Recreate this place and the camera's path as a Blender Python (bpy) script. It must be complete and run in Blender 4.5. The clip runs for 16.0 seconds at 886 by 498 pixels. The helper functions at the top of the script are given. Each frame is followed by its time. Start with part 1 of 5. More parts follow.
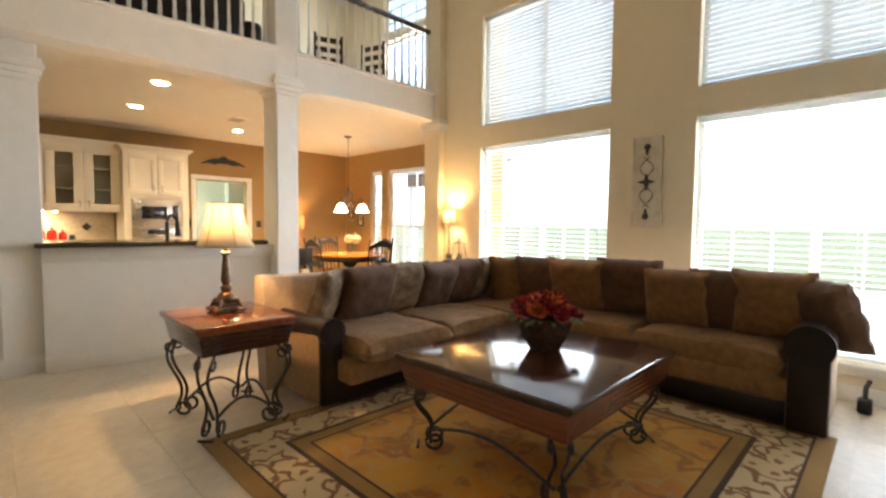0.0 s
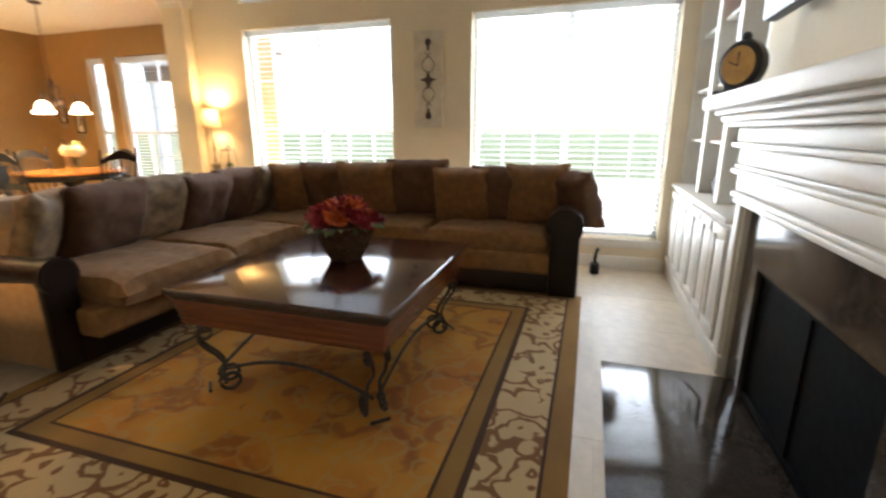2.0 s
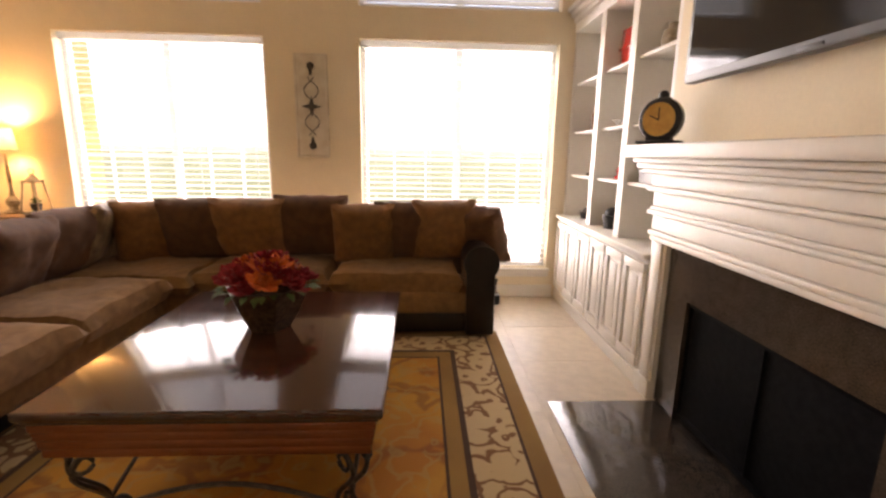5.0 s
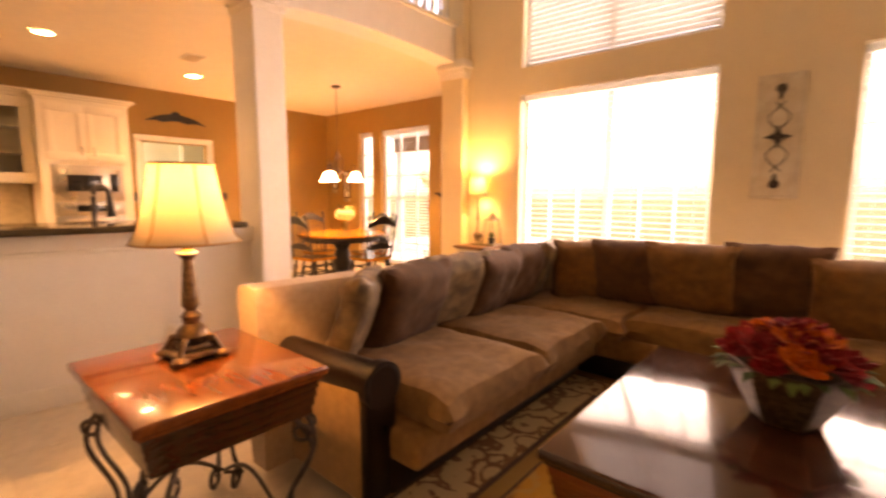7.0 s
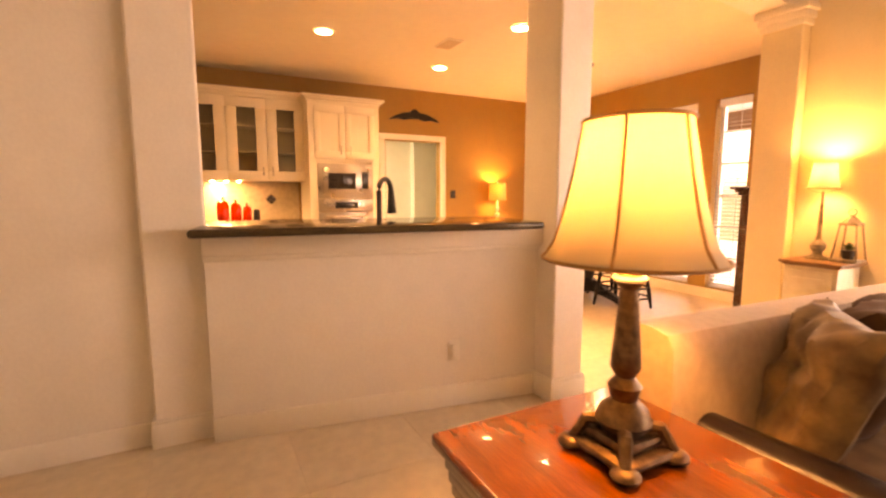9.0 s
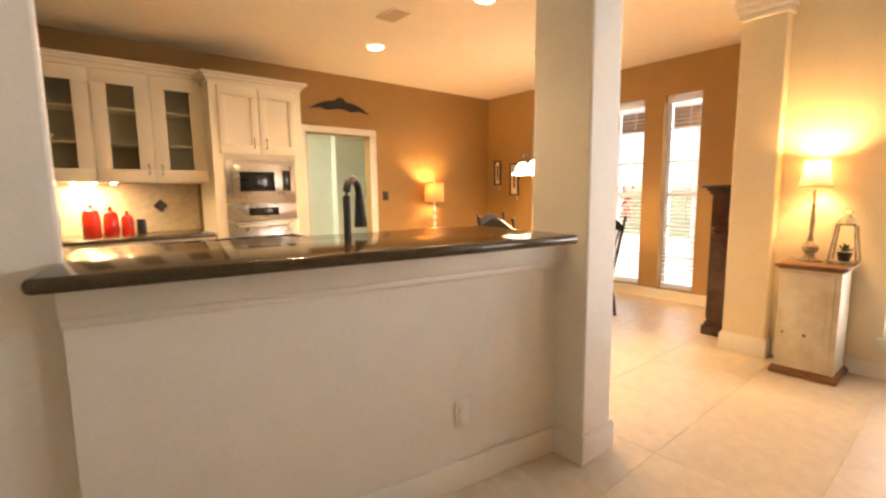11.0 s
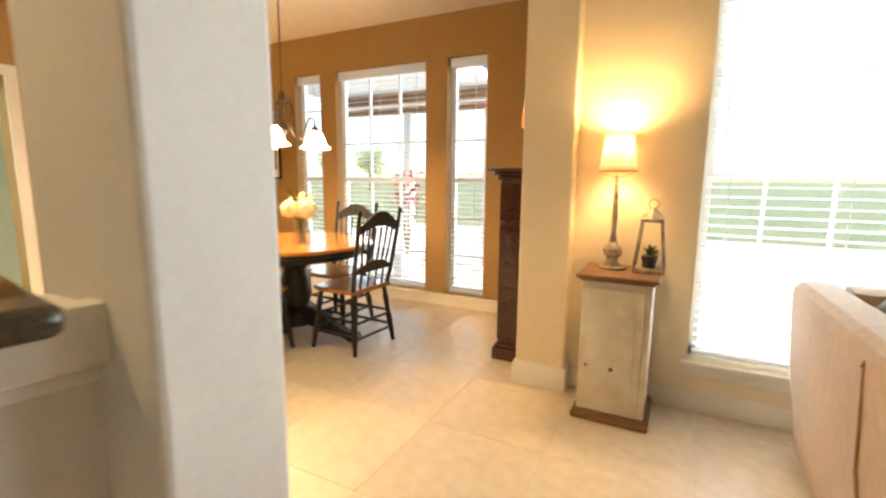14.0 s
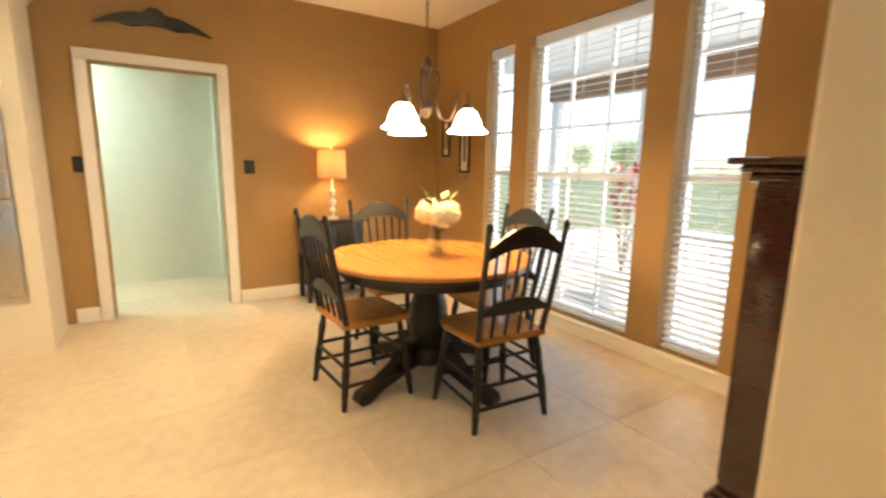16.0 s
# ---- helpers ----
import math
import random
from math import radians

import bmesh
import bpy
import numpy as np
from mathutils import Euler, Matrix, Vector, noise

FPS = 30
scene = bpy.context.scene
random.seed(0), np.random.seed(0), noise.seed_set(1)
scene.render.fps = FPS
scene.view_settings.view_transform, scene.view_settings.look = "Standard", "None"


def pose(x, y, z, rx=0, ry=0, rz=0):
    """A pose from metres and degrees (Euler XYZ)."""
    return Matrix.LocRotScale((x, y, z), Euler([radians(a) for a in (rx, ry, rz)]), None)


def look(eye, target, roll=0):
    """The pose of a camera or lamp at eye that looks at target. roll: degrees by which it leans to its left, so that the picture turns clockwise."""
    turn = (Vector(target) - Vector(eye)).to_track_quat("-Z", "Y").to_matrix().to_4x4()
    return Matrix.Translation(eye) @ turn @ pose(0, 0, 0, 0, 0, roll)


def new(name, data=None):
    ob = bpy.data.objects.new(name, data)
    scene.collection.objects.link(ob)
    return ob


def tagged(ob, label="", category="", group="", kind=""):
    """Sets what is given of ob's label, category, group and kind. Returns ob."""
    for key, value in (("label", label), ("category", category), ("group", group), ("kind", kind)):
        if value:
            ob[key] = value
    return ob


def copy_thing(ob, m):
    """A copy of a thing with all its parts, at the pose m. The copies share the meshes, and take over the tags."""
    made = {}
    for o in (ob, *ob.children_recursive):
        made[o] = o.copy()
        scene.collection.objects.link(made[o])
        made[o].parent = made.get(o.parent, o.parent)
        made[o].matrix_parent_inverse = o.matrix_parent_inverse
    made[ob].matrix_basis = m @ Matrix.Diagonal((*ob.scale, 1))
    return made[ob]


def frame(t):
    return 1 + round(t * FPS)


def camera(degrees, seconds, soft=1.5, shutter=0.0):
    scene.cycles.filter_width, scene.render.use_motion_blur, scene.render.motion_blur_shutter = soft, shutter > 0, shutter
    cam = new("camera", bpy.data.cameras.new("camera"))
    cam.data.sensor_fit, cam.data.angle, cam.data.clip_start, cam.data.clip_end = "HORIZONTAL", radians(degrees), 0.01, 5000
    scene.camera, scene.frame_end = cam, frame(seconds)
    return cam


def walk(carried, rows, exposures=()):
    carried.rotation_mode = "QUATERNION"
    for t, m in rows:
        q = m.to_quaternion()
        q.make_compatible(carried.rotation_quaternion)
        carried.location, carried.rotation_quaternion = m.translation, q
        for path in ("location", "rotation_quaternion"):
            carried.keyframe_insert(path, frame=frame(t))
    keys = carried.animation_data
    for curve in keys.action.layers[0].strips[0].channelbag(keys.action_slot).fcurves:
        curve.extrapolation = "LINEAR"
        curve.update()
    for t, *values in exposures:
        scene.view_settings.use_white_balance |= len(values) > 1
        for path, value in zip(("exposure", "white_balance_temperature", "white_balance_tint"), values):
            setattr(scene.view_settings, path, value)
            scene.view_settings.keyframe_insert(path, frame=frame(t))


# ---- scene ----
cam = camera(88.3, 16.0, soft=2.4, shutter=0.4)
PATH = [
    (0, (3.814, -4.523, 1.289), (2.41, -3.103, 1.179), 0.6),
    (0.5, (3.881, -4.453, 1.272), (2.515, -3.008, 1.056), -0.4),
    (1, (3.896, -4.399, 1.273), (2.637, -2.881, 0.941), -1.7),
    (1.5, (3.697, -4.363, 1.222), (2.756, -2.646, 0.812), -0.8),
    (2, (3.615, -4.353, 1.234), (3.028, -2.508, 0.736), -0.2),
    (2.5, (3.511, -4.238, 1.199), (3.313, -2.324, 0.653), 0.5),
    (3, (3.401, -4.154, 1.177), (3.593, -2.241, 0.627), 1.7),
    (5.5, (2.92, -4.171, 1.351), (2.924, -2.201, 1.008), 0.5),
    (6, (2.761, -4.104, 1.338), (2.336, -2.17, 1.056), 0.7),
    (6.5, (2.607, -4.087, 1.311), (1.734, -2.304, 1.064), 0.7),
    (7, (2.438, -4.038, 1.303), (1.15, -2.527, 1.064), 0.2),
    (7.5, (2.127, -4.079, 1.252), (0.59, -2.818, 1.028), -0.1),
    (8, (1.782, -4.145, 1.234), (0.099, -3.086, 1.012), 0.0),
    (8.5, (1.523, -4.162, 1.245), (-0.245, -3.257, 1.006), 0.0),
    (11, (0.403, -4.147, 1.289), (-1.127, -2.882, 1.042), -0.7),
    (11.5, (0.196, -3.945, 1.267), (-1.193, -2.527, 1.024), -0.9),
    (12, (0.082, -3.826, 1.27), (-1.13, -2.257, 1.013), -0.6),
    (12.5, (0.029, -3.723, 1.297), (-0.988, -2.027, 1.003), 0.7),
    (13, (0.04, -3.401, 1.29), (-0.896, -1.659, 0.989), -0.0),
    (13.5, (-0.016, -3.051, 1.263), (-0.907, -1.286, 0.962), -0.1),
    (14, (-0.1, -2.722, 1.247), (-1.005, -0.965, 0.943), 0.5),
    (14.5, (-0.136, -2.345, 1.209), (-1.177, -0.664, 0.908), 1.1),
    (15, (-0.203, -2.018, 1.2), (-1.43, -0.469, 0.889), 1.3),
    (15.5, (-0.262, -1.669, 1.153), (-1.721, -0.334, 0.862), 2.0),
    (16, (-0.426, -1.499, 1.266), (-2.093, -0.449, 0.919), 1.0),
]
EXPOSURES = [(0, 2.87, 6600, 12), (2.5, 2.72, 6500, 14), (3.2, 2.75, 6900, 20), (5.3, 2.85, 8800, 34), (7, 2.98, 13500, 50), (8.5, 3.0, 17500, 54), (11, 2.85, 8000, 22), (12.5, 2.8, 6200, 8), (14, 2.6, 6900, 10), (16, 2.45, 6700, 8)]
walk(cam, [(t, look(eye, target, roll)) for t, eye, target, roll in PATH], EXPOSURES)

# ---- light ----
world = bpy.data.worlds.new("world")
scene.world = world
world.use_nodes = True
wn = world.node_tree
sky = wn.nodes.new("ShaderNodeTexSky")
sky.sky_type = "NISHITA"
sky.sun_disc = False
sky.sun_elevation, sky.sun_rotation = radians(40), radians(96)
sky.air_density, sky.dust_density = 1.0, 1.5
wn.links.new(sky.outputs[0], wn.nodes["Background"].inputs[0])
wn.nodes["Background"].inputs[1].default_value = 0.10


def lamp(name, kind, m, watts, colour=(1, 1, 1), size=0.05, size_y=None):
    d = bpy.data.lights.new(name, kind)
    d.energy, d.color = watts, colour
    if kind == "AREA":
        d.shape, d.size, d.size_y = "RECTANGLE", size, size_y or size
    else:
        d.shadow_soft_size = size
    ob = new(name, d)
    ob.matrix_world = m
    return ob


sun = bpy.data.lights.new("sun", "SUN")
sun.energy, sun.angle, sun.color = 2.4, radians(12), (1.0, 0.96, 0.9)
sun_ob = new("sun", sun)
sun_ob.matrix_world = look((18, -2, 15), (0, 0, 0))

# Daylight standing in the living room windows
for x0, x1, z0, z1, watts in ((0.0, 1.71, 0.285, 2.275, 19), (2.51, 4.235, 0.285, 2.275, 19), (0.0, 1.71, 2.53, 3.90, 4), (2.51, 4.235, 2.53, 3.90, 4)):
    xm, zm = (x0 + x1) / 2, (z0 + z1) / 2
    lamp("window_daylight", "AREA", look((xm, 0.157, zm), (xm, -1, zm)), watts, (0.84, 0.93, 1.0), x1 - x0 - 0.02, z1 - z0 - 0.02)

# Daylight in the dining and loft windows
for x0, x1, z0, z1, watts in ((-4.01, -3.64, 0.12, 2.35, 1.0), (-3.43, -2.33, 0.12, 2.35, 3.5), (-2.10, -1.70, 0.12, 2.35, 1.2), (-3.6, -1.9, 3.35, 4.85, 16)):
    xm, zm = (x0 + x1) / 2, (z0 + z1) / 2
    lamp("window_daylight", "AREA", look((xm, 1.377, zm), (xm, 0, zm)), watts, (0.80, 0.91, 1.0), x1 - x0 - 0.02, z1 - z0 - 0.02)

WARM = (1.0, 0.62, 0.27)
DAY = (0.86, 0.94, 1.0)

# ---- materials ----


def material(name, colour, rough=0.6, metal=0.0, grain=0.0, scale=20.0, bump=0.0, second=None, stains=0.0, coat=0.0, sheen=0.0, emit=None, power=0.0, stretch=(1, 1, 1), vary=0.0):
    m = bpy.data.materials.new(name)
    m.use_nodes = True
    n, l = m.node_tree.nodes, m.node_tree.links
    p = n["Principled BSDF"]
    p.inputs["Roughness"].default_value = rough
    p.inputs["Metallic"].default_value = metal
    p.inputs["Coat Weight"].default_value = coat
    p.inputs["Sheen Weight"].default_value = sheen
    c = (*colour, 1)
    p.inputs["Base Color"].default_value = c
    if grain or bump or second or stains or vary:
        tc = n.new("ShaderNodeTexCoord")
        mp = n.new("ShaderNodeMapping")
        mp.inputs["Scale"].default_value = stretch
        l.new(tc.outputs["Object"], mp.inputs[0])
        fine = n.new("ShaderNodeTexNoise")
        fine.inputs["Scale"].default_value = scale
        fine.inputs["Detail"].default_value = 6
        l.new(mp.outputs[0], fine.inputs["Vector"])
        big = n.new("ShaderNodeTexNoise")
        big.inputs["Scale"].default_value = scale * 0.12
        big.inputs["Detail"].default_value = 3
        l.new(mp.outputs[0], big.inputs["Vector"])
        ramp = n.new("ShaderNodeMapRange")
        ramp.inputs[1].default_value, ramp.inputs[2].default_value = 0.35, 0.65
        l.new(fine.outputs[0], ramp.inputs[0])
        mix = n.new("ShaderNodeMix")
        mix.data_type = "RGBA"
        mix.inputs[6].default_value = c
        s = second or tuple(v * (1 - grain) for v in colour)
        mix.inputs[7].default_value = (*s, 1)
        l.new(ramp.outputs[0], mix.inputs[0])
        out = mix.outputs[2]
        if stains or vary:
            hsv = n.new("ShaderNodeHueSaturation")
            val = n.new("ShaderNodeMapRange")
            val.inputs[1].default_value, val.inputs[2].default_value = 0.3, 0.7
            val.inputs[3].default_value, val.inputs[4].default_value = 1 - stains, 1 + stains * 0.5
            l.new(big.outputs[0], val.inputs[0])
            src = val.outputs[0]
            if vary:
                info = n.new("ShaderNodeObjectInfo")
                v2 = n.new("ShaderNodeMapRange")
                v2.inputs[3].default_value, v2.inputs[4].default_value = 1 - vary, 1 + vary
                l.new(info.outputs["Random"], v2.inputs[0])
                mul = n.new("ShaderNodeMath")
                mul.operation = "MULTIPLY"
                l.new(src, mul.inputs[0])
                l.new(v2.outputs[0], mul.inputs[1])
                src = mul.outputs[0]
            l.new(src, hsv.inputs["Value"])
            l.new(out, hsv.inputs["Color"])
            out = hsv.outputs[0]
        l.new(out, p.inputs["Base Color"])
        rr = n.new("ShaderNodeMapRange")
        rr.inputs[3].default_value, rr.inputs[4].default_value = max(0.02, rough - 0.06), min(1, rough + 0.08)
        l.new(big.outputs[0], rr.inputs[0])
        l.new(rr.outputs[0], p.inputs["Roughness"])
        if bump:
            b = n.new("ShaderNodeBump")
            b.inputs["Strength"].default_value = bump
            b.inputs["Distance"].default_value = 0.004
            l.new(fine.outputs[0], b.inputs["Height"])
            l.new(b.outputs[0], p.inputs["Normal"])
    if emit:
        p.inputs["Emission Color"].default_value = (*emit, 1)
        p.inputs["Emission Strength"].default_value = power
    return m


def glass(name, tint=(1, 1, 1), rough=0.0):
    m = bpy.data.materials.new(name)
    m.use_nodes = True
    n, l = m.node_tree.nodes, m.node_tree.links
    n.remove(n["Principled BSDF"])
    t, g, mix, fr = n.new("ShaderNodeBsdfTransparent"), n.new("ShaderNodeBsdfGlossy"), n.new("ShaderNodeMixShader"), n.new("ShaderNodeLayerWeight")
    edge, gloss = n.new("ShaderNodeMath"), n.new("ShaderNodeMath")
    edge.operation, gloss.operation = "POWER", "MULTIPLY_ADD"
    edge.inputs[1].default_value = 5.0
    gloss.inputs[1].default_value, gloss.inputs[2].default_value = 0.9, 0.04
    l.new(fr.outputs["Facing"], edge.inputs[0])
    l.new(edge.outputs[0], gloss.inputs[0])
    t.inputs[0].default_value = (*tint, 1)
    g.inputs["Roughness"].default_value = rough
    l.new(gloss.outputs[0], mix.inputs[0])
    l.new(t.outputs[0], mix.inputs[1])
    l.new(g.outputs[0], mix.inputs[2])
    l.new(mix.outputs[0], n["Material Output"].inputs[0])
    return m


def shade_cloth(name, colour, through_colour):
    m = bpy.data.materials.new(name)
    m.use_nodes = True
    n, l = m.node_tree.nodes, m.node_tree.links
    p = n["Principled BSDF"]
    p.inputs["Base Color"].default_value = (*colour, 1)
    p.inputs["Roughness"].default_value = 0.9
    tr, mix = n.new("ShaderNodeBsdfTranslucent"), n.new("ShaderNodeMixShader")
    tr.inputs[0].default_value = (*through_colour, 1)
    mix.inputs[0].default_value = 0.5
    l.new(p.outputs[0], mix.inputs[1])
    l.new(tr.outputs[0], mix.inputs[2])
    l.new(mix.outputs[0], n["Material Output"].inputs[0])
    return m


CREAM = material("cream_wall_paint", (0.81, 0.71, 0.53), 0.75, grain=0.04, scale=60, bump=0.15, stains=0.03)
WHITEWALL = material("white_wall_paint", (0.80, 0.77, 0.72), 0.7, grain=0.04, scale=60, bump=0.15, stains=0.03)
BROWN = material("ochre_brown_wall_paint", (0.37, 0.225, 0.085), 0.7, grain=0.06, scale=50, bump=0.2, stains=0.05)
CEIL = material("ceiling_paint", (0.80, 0.74, 0.62), 0.85, grain=0.04, scale=80, bump=0.3, stains=0.03)
HALL = material("hall_wall_paint", (0.74, 0.80, 0.74), 0.75, grain=0.03, scale=60, bump=0.15, stains=0.03)
TRIM = material("white_trim_paint", (0.80, 0.77, 0.71), 0.4, grain=0.03, scale=40, stains=0.03)
CABINET = material("ivory_cabinet_paint", (0.78, 0.71, 0.58), 0.4, grain=0.03, scale=40, stains=0.03)
TILE = material("beige_floor_tile", (0.69, 0.59, 0.455), 0.40, grain=0.12, scale=14, bump=0.06, stains=0.10, vary=0.04)
GROUT = material("grout", (0.65, 0.555, 0.425), 0.9, grain=0.15, scale=90, bump=0.3)
GRANITE = material("dark_granite", (0.032, 0.026, 0.022), 0.10, grain=0.1, second=(0.075, 0.056, 0.042), scale=160, stains=0.2)
BARGRANITE = material("speckled_brown_granite", (0.040, 0.030, 0.018), 0.10, second=(0.085, 0.062, 0.036), scale=220, stains=0.15)
SOOT = material("firebox_black", (0.007, 0.007, 0.008), 0.7, grain=0.4, scale=30, bump=0.3)
SOOT.node_tree.nodes["Principled BSDF"].inputs["Specular IOR Level"].default_value = 0.06
DARKWOOD = material("dark_cherry_wood", (0.060, 0.017, 0.008), 0.14, second=(0.032, 0.009, 0.005), scale=26, stains=0.25, stretch=(1, 9, 9), coat=0.5)
REDWOOD = material("red_mahogany_wood", (0.20, 0.048, 0.013), 0.2, second=(0.155, 0.036, 0.010), scale=24, stains=0.3, stretch=(1, 9, 9), coat=0.5)
OAK = material("honey_oak_wood", (0.55, 0.25, 0.06), 0.22, second=(0.44, 0.18, 0.04), scale=24, stains=0.15, stretch=(1, 10, 10), coat=0.3)
BLACK = material("black_painted_wood", (0.012, 0.011, 0.011), 0.35, grain=0.4, scale=40, stains=0.3, bump=0.05)
IRON = material("wrought_iron", (0.10, 0.085, 0.07), 0.42, metal=0.7, second=(0.05, 0.04, 0.035), scale=60, bump=0.3)
BRONZE = material("bronze_metal", (0.20, 0.13, 0.08), 0.38, metal=0.8, second=(0.09, 0.055, 0.035), scale=45, bump=0.2)
STEEL = material("brushed_steel", (0.55, 0.52, 0.48), 0.28, metal=1.0, grain=0.12, scale=50, stretch=(30, 1, 1))
BLACKGLASS = material("black_glass", (0.012, 0.012, 0.014), 0.06, grain=0.1, scale=5)
PLASTIC = material("dark_plastic", (0.02, 0.02, 0.022), 0.4, grain=0.1, scale=30)
SUEDE = material("taupe_suede", (0.27, 0.145, 0.056), 0.9, second=(0.20, 0.103, 0.037), scale=18, bump=0.3, stains=0.18, sheen=0.08)
TAN = material("tan_upholstery", (0.42, 0.24, 0.10), 0.85, second=(0.34, 0.19, 0.075), scale=24, bump=0.25, stains=0.12, sheen=0.3)
BACKCLOTH = material("beige_back_upholstery", (0.52, 0.38, 0.26), 0.85, second=(0.46, 0.33, 0.22), scale=30, bump=0.25, stains=0.1, sheen=0.3)
LEATHER = material("dark_brown_leather", (0.017, 0.010, 0.008), 0.3, second=(0.018, 0.010, 0.007), scale=60, bump=0.25, stains=0.3)
LEATHER.node_tree.nodes["Principled BSDF"].inputs["Specular IOR Level"].default_value = 0.3
PILLOW_A = material("dark_brown_suede", (0.125, 0.054, 0.021), 0.9, second=(0.085, 0.036, 0.014), scale=14, bump=0.35, stains=0.25, sheen=0.08)
PILLOW_B = material("bronze_velvet", (0.25, 0.115, 0.034), 0.75, second=(0.17, 0.075, 0.022), scale=16, bump=0.35, stains=0.25, sheen=0.08)
PILLOW_C = material("silver_tan_damask", (0.30, 0.20, 0.105), 0.6, second=(0.11, 0.064, 0.032), scale=11, bump=0.3, stains=0.2, sheen=0.08)
BLIND = shade_cloth("white_blind_slat", (0.82, 0.82, 0.80), (0.7, 0.7, 0.68))
VINYL = material("white_window_frame", (0.80, 0.80, 0.80), 0.4, grain=0.03, scale=30)
PANE = glass("window_glass")
CLEAR = glass("vase_glass", (0.93, 0.96, 0.96))
CABGLASS = glass("cabinet_glass", (0.92, 0.92, 0.86), 0.05)
GREEN = material("leaf_green", (0.11, 0.17, 0.05), 0.6, second=(0.06, 0.11, 0.03), scale=30)
WHITEPETAL = material("white_petal", (0.85, 0.82, 0.66), 0.7, second=(0.78, 0.74, 0.5), scale=60)
REDPETAL = material("crimson_petal", (0.36, 0.012, 0.02), 0.7, second=(0.20, 0.008, 0.012), scale=40)
ORANGEPETAL = material("orange_petal", (0.72, 0.17, 0.03), 0.7, second=(0.55, 0.09, 0.02), scale=40)
RED = material("red_glazed_ceramic", (0.62, 0.025, 0.015), 0.15, second=(0.5, 0.02, 0.012), scale=10, coat=0.5)
BACKSPLASH = material("tan_stone_tile", (0.52, 0.43, 0.30), 0.35, second=(0.44, 0.36, 0.25), scale=18, stains=0.12, bump=0.15)
WORNWHITE = material("distressed_white_paint", (0.74, 0.69, 0.58), 0.6, second=(0.62, 0.54, 0.42), scale=9, stains=0.08, bump=0.15)
RAWWOOD = material("worn_brown_wood", (0.26, 0.13, 0.06), 0.5, second=(0.15, 0.07, 0.03), scale=22, stains=0.2, stretch=(1, 8, 8))
STONE = material("antique_stone_finish", (0.42, 0.36, 0.26), 0.55, second=(0.22, 0.17, 0.11), scale=30, bump=0.4)
CERAMIC = material("white_ceramic", (0.78, 0.76, 0.70), 0.2, grain=0.03, scale=10)
GOLDFACE = material("aged_gold_dial", (0.62, 0.36, 0.09), 0.5, second=(0.5, 0.27, 0.06), scale=20)
LIT = (1.0, 0.74, 0.40)
SHADE = shade_cloth("cream_lamp_shade", (0.85, 0.74, 0.55), (0.10, 0.080, 0.056))
LINEN = shade_cloth("orange_linen_shade", (0.8, 0.55, 0.35), (0.075, 0.040, 0.016))
FROST = material("frosted_white_glass", (0.9, 0.88, 0.82), 0.35, emit=(1.0, 0.80, 0.52), power=3.0)
BULB = material("lit_bulb", (1, 0.9, 0.7), 0.4, emit=(1.0, 0.78, 0.45), power=14.0)
GRASS = material("lawn_grass", (0.12, 0.15, 0.07), 0.9, second=(0.08, 0.11, 0.05), scale=12, stains=0.3, bump=0.5)
CONCRETE = material("patio_concrete", (0.52, 0.51, 0.49), 0.8, grain=0.15, scale=20, stains=0.15, bump=0.2)
BARK = material("tree_bark", (0.14, 0.10, 0.07), 0.9, grain=0.4, scale=20, bump=0.6)
SIDING = material("pale_porch_paint", (0.74, 0.78, 0.80), 0.6, grain=0.05, scale=20, stains=0.05)


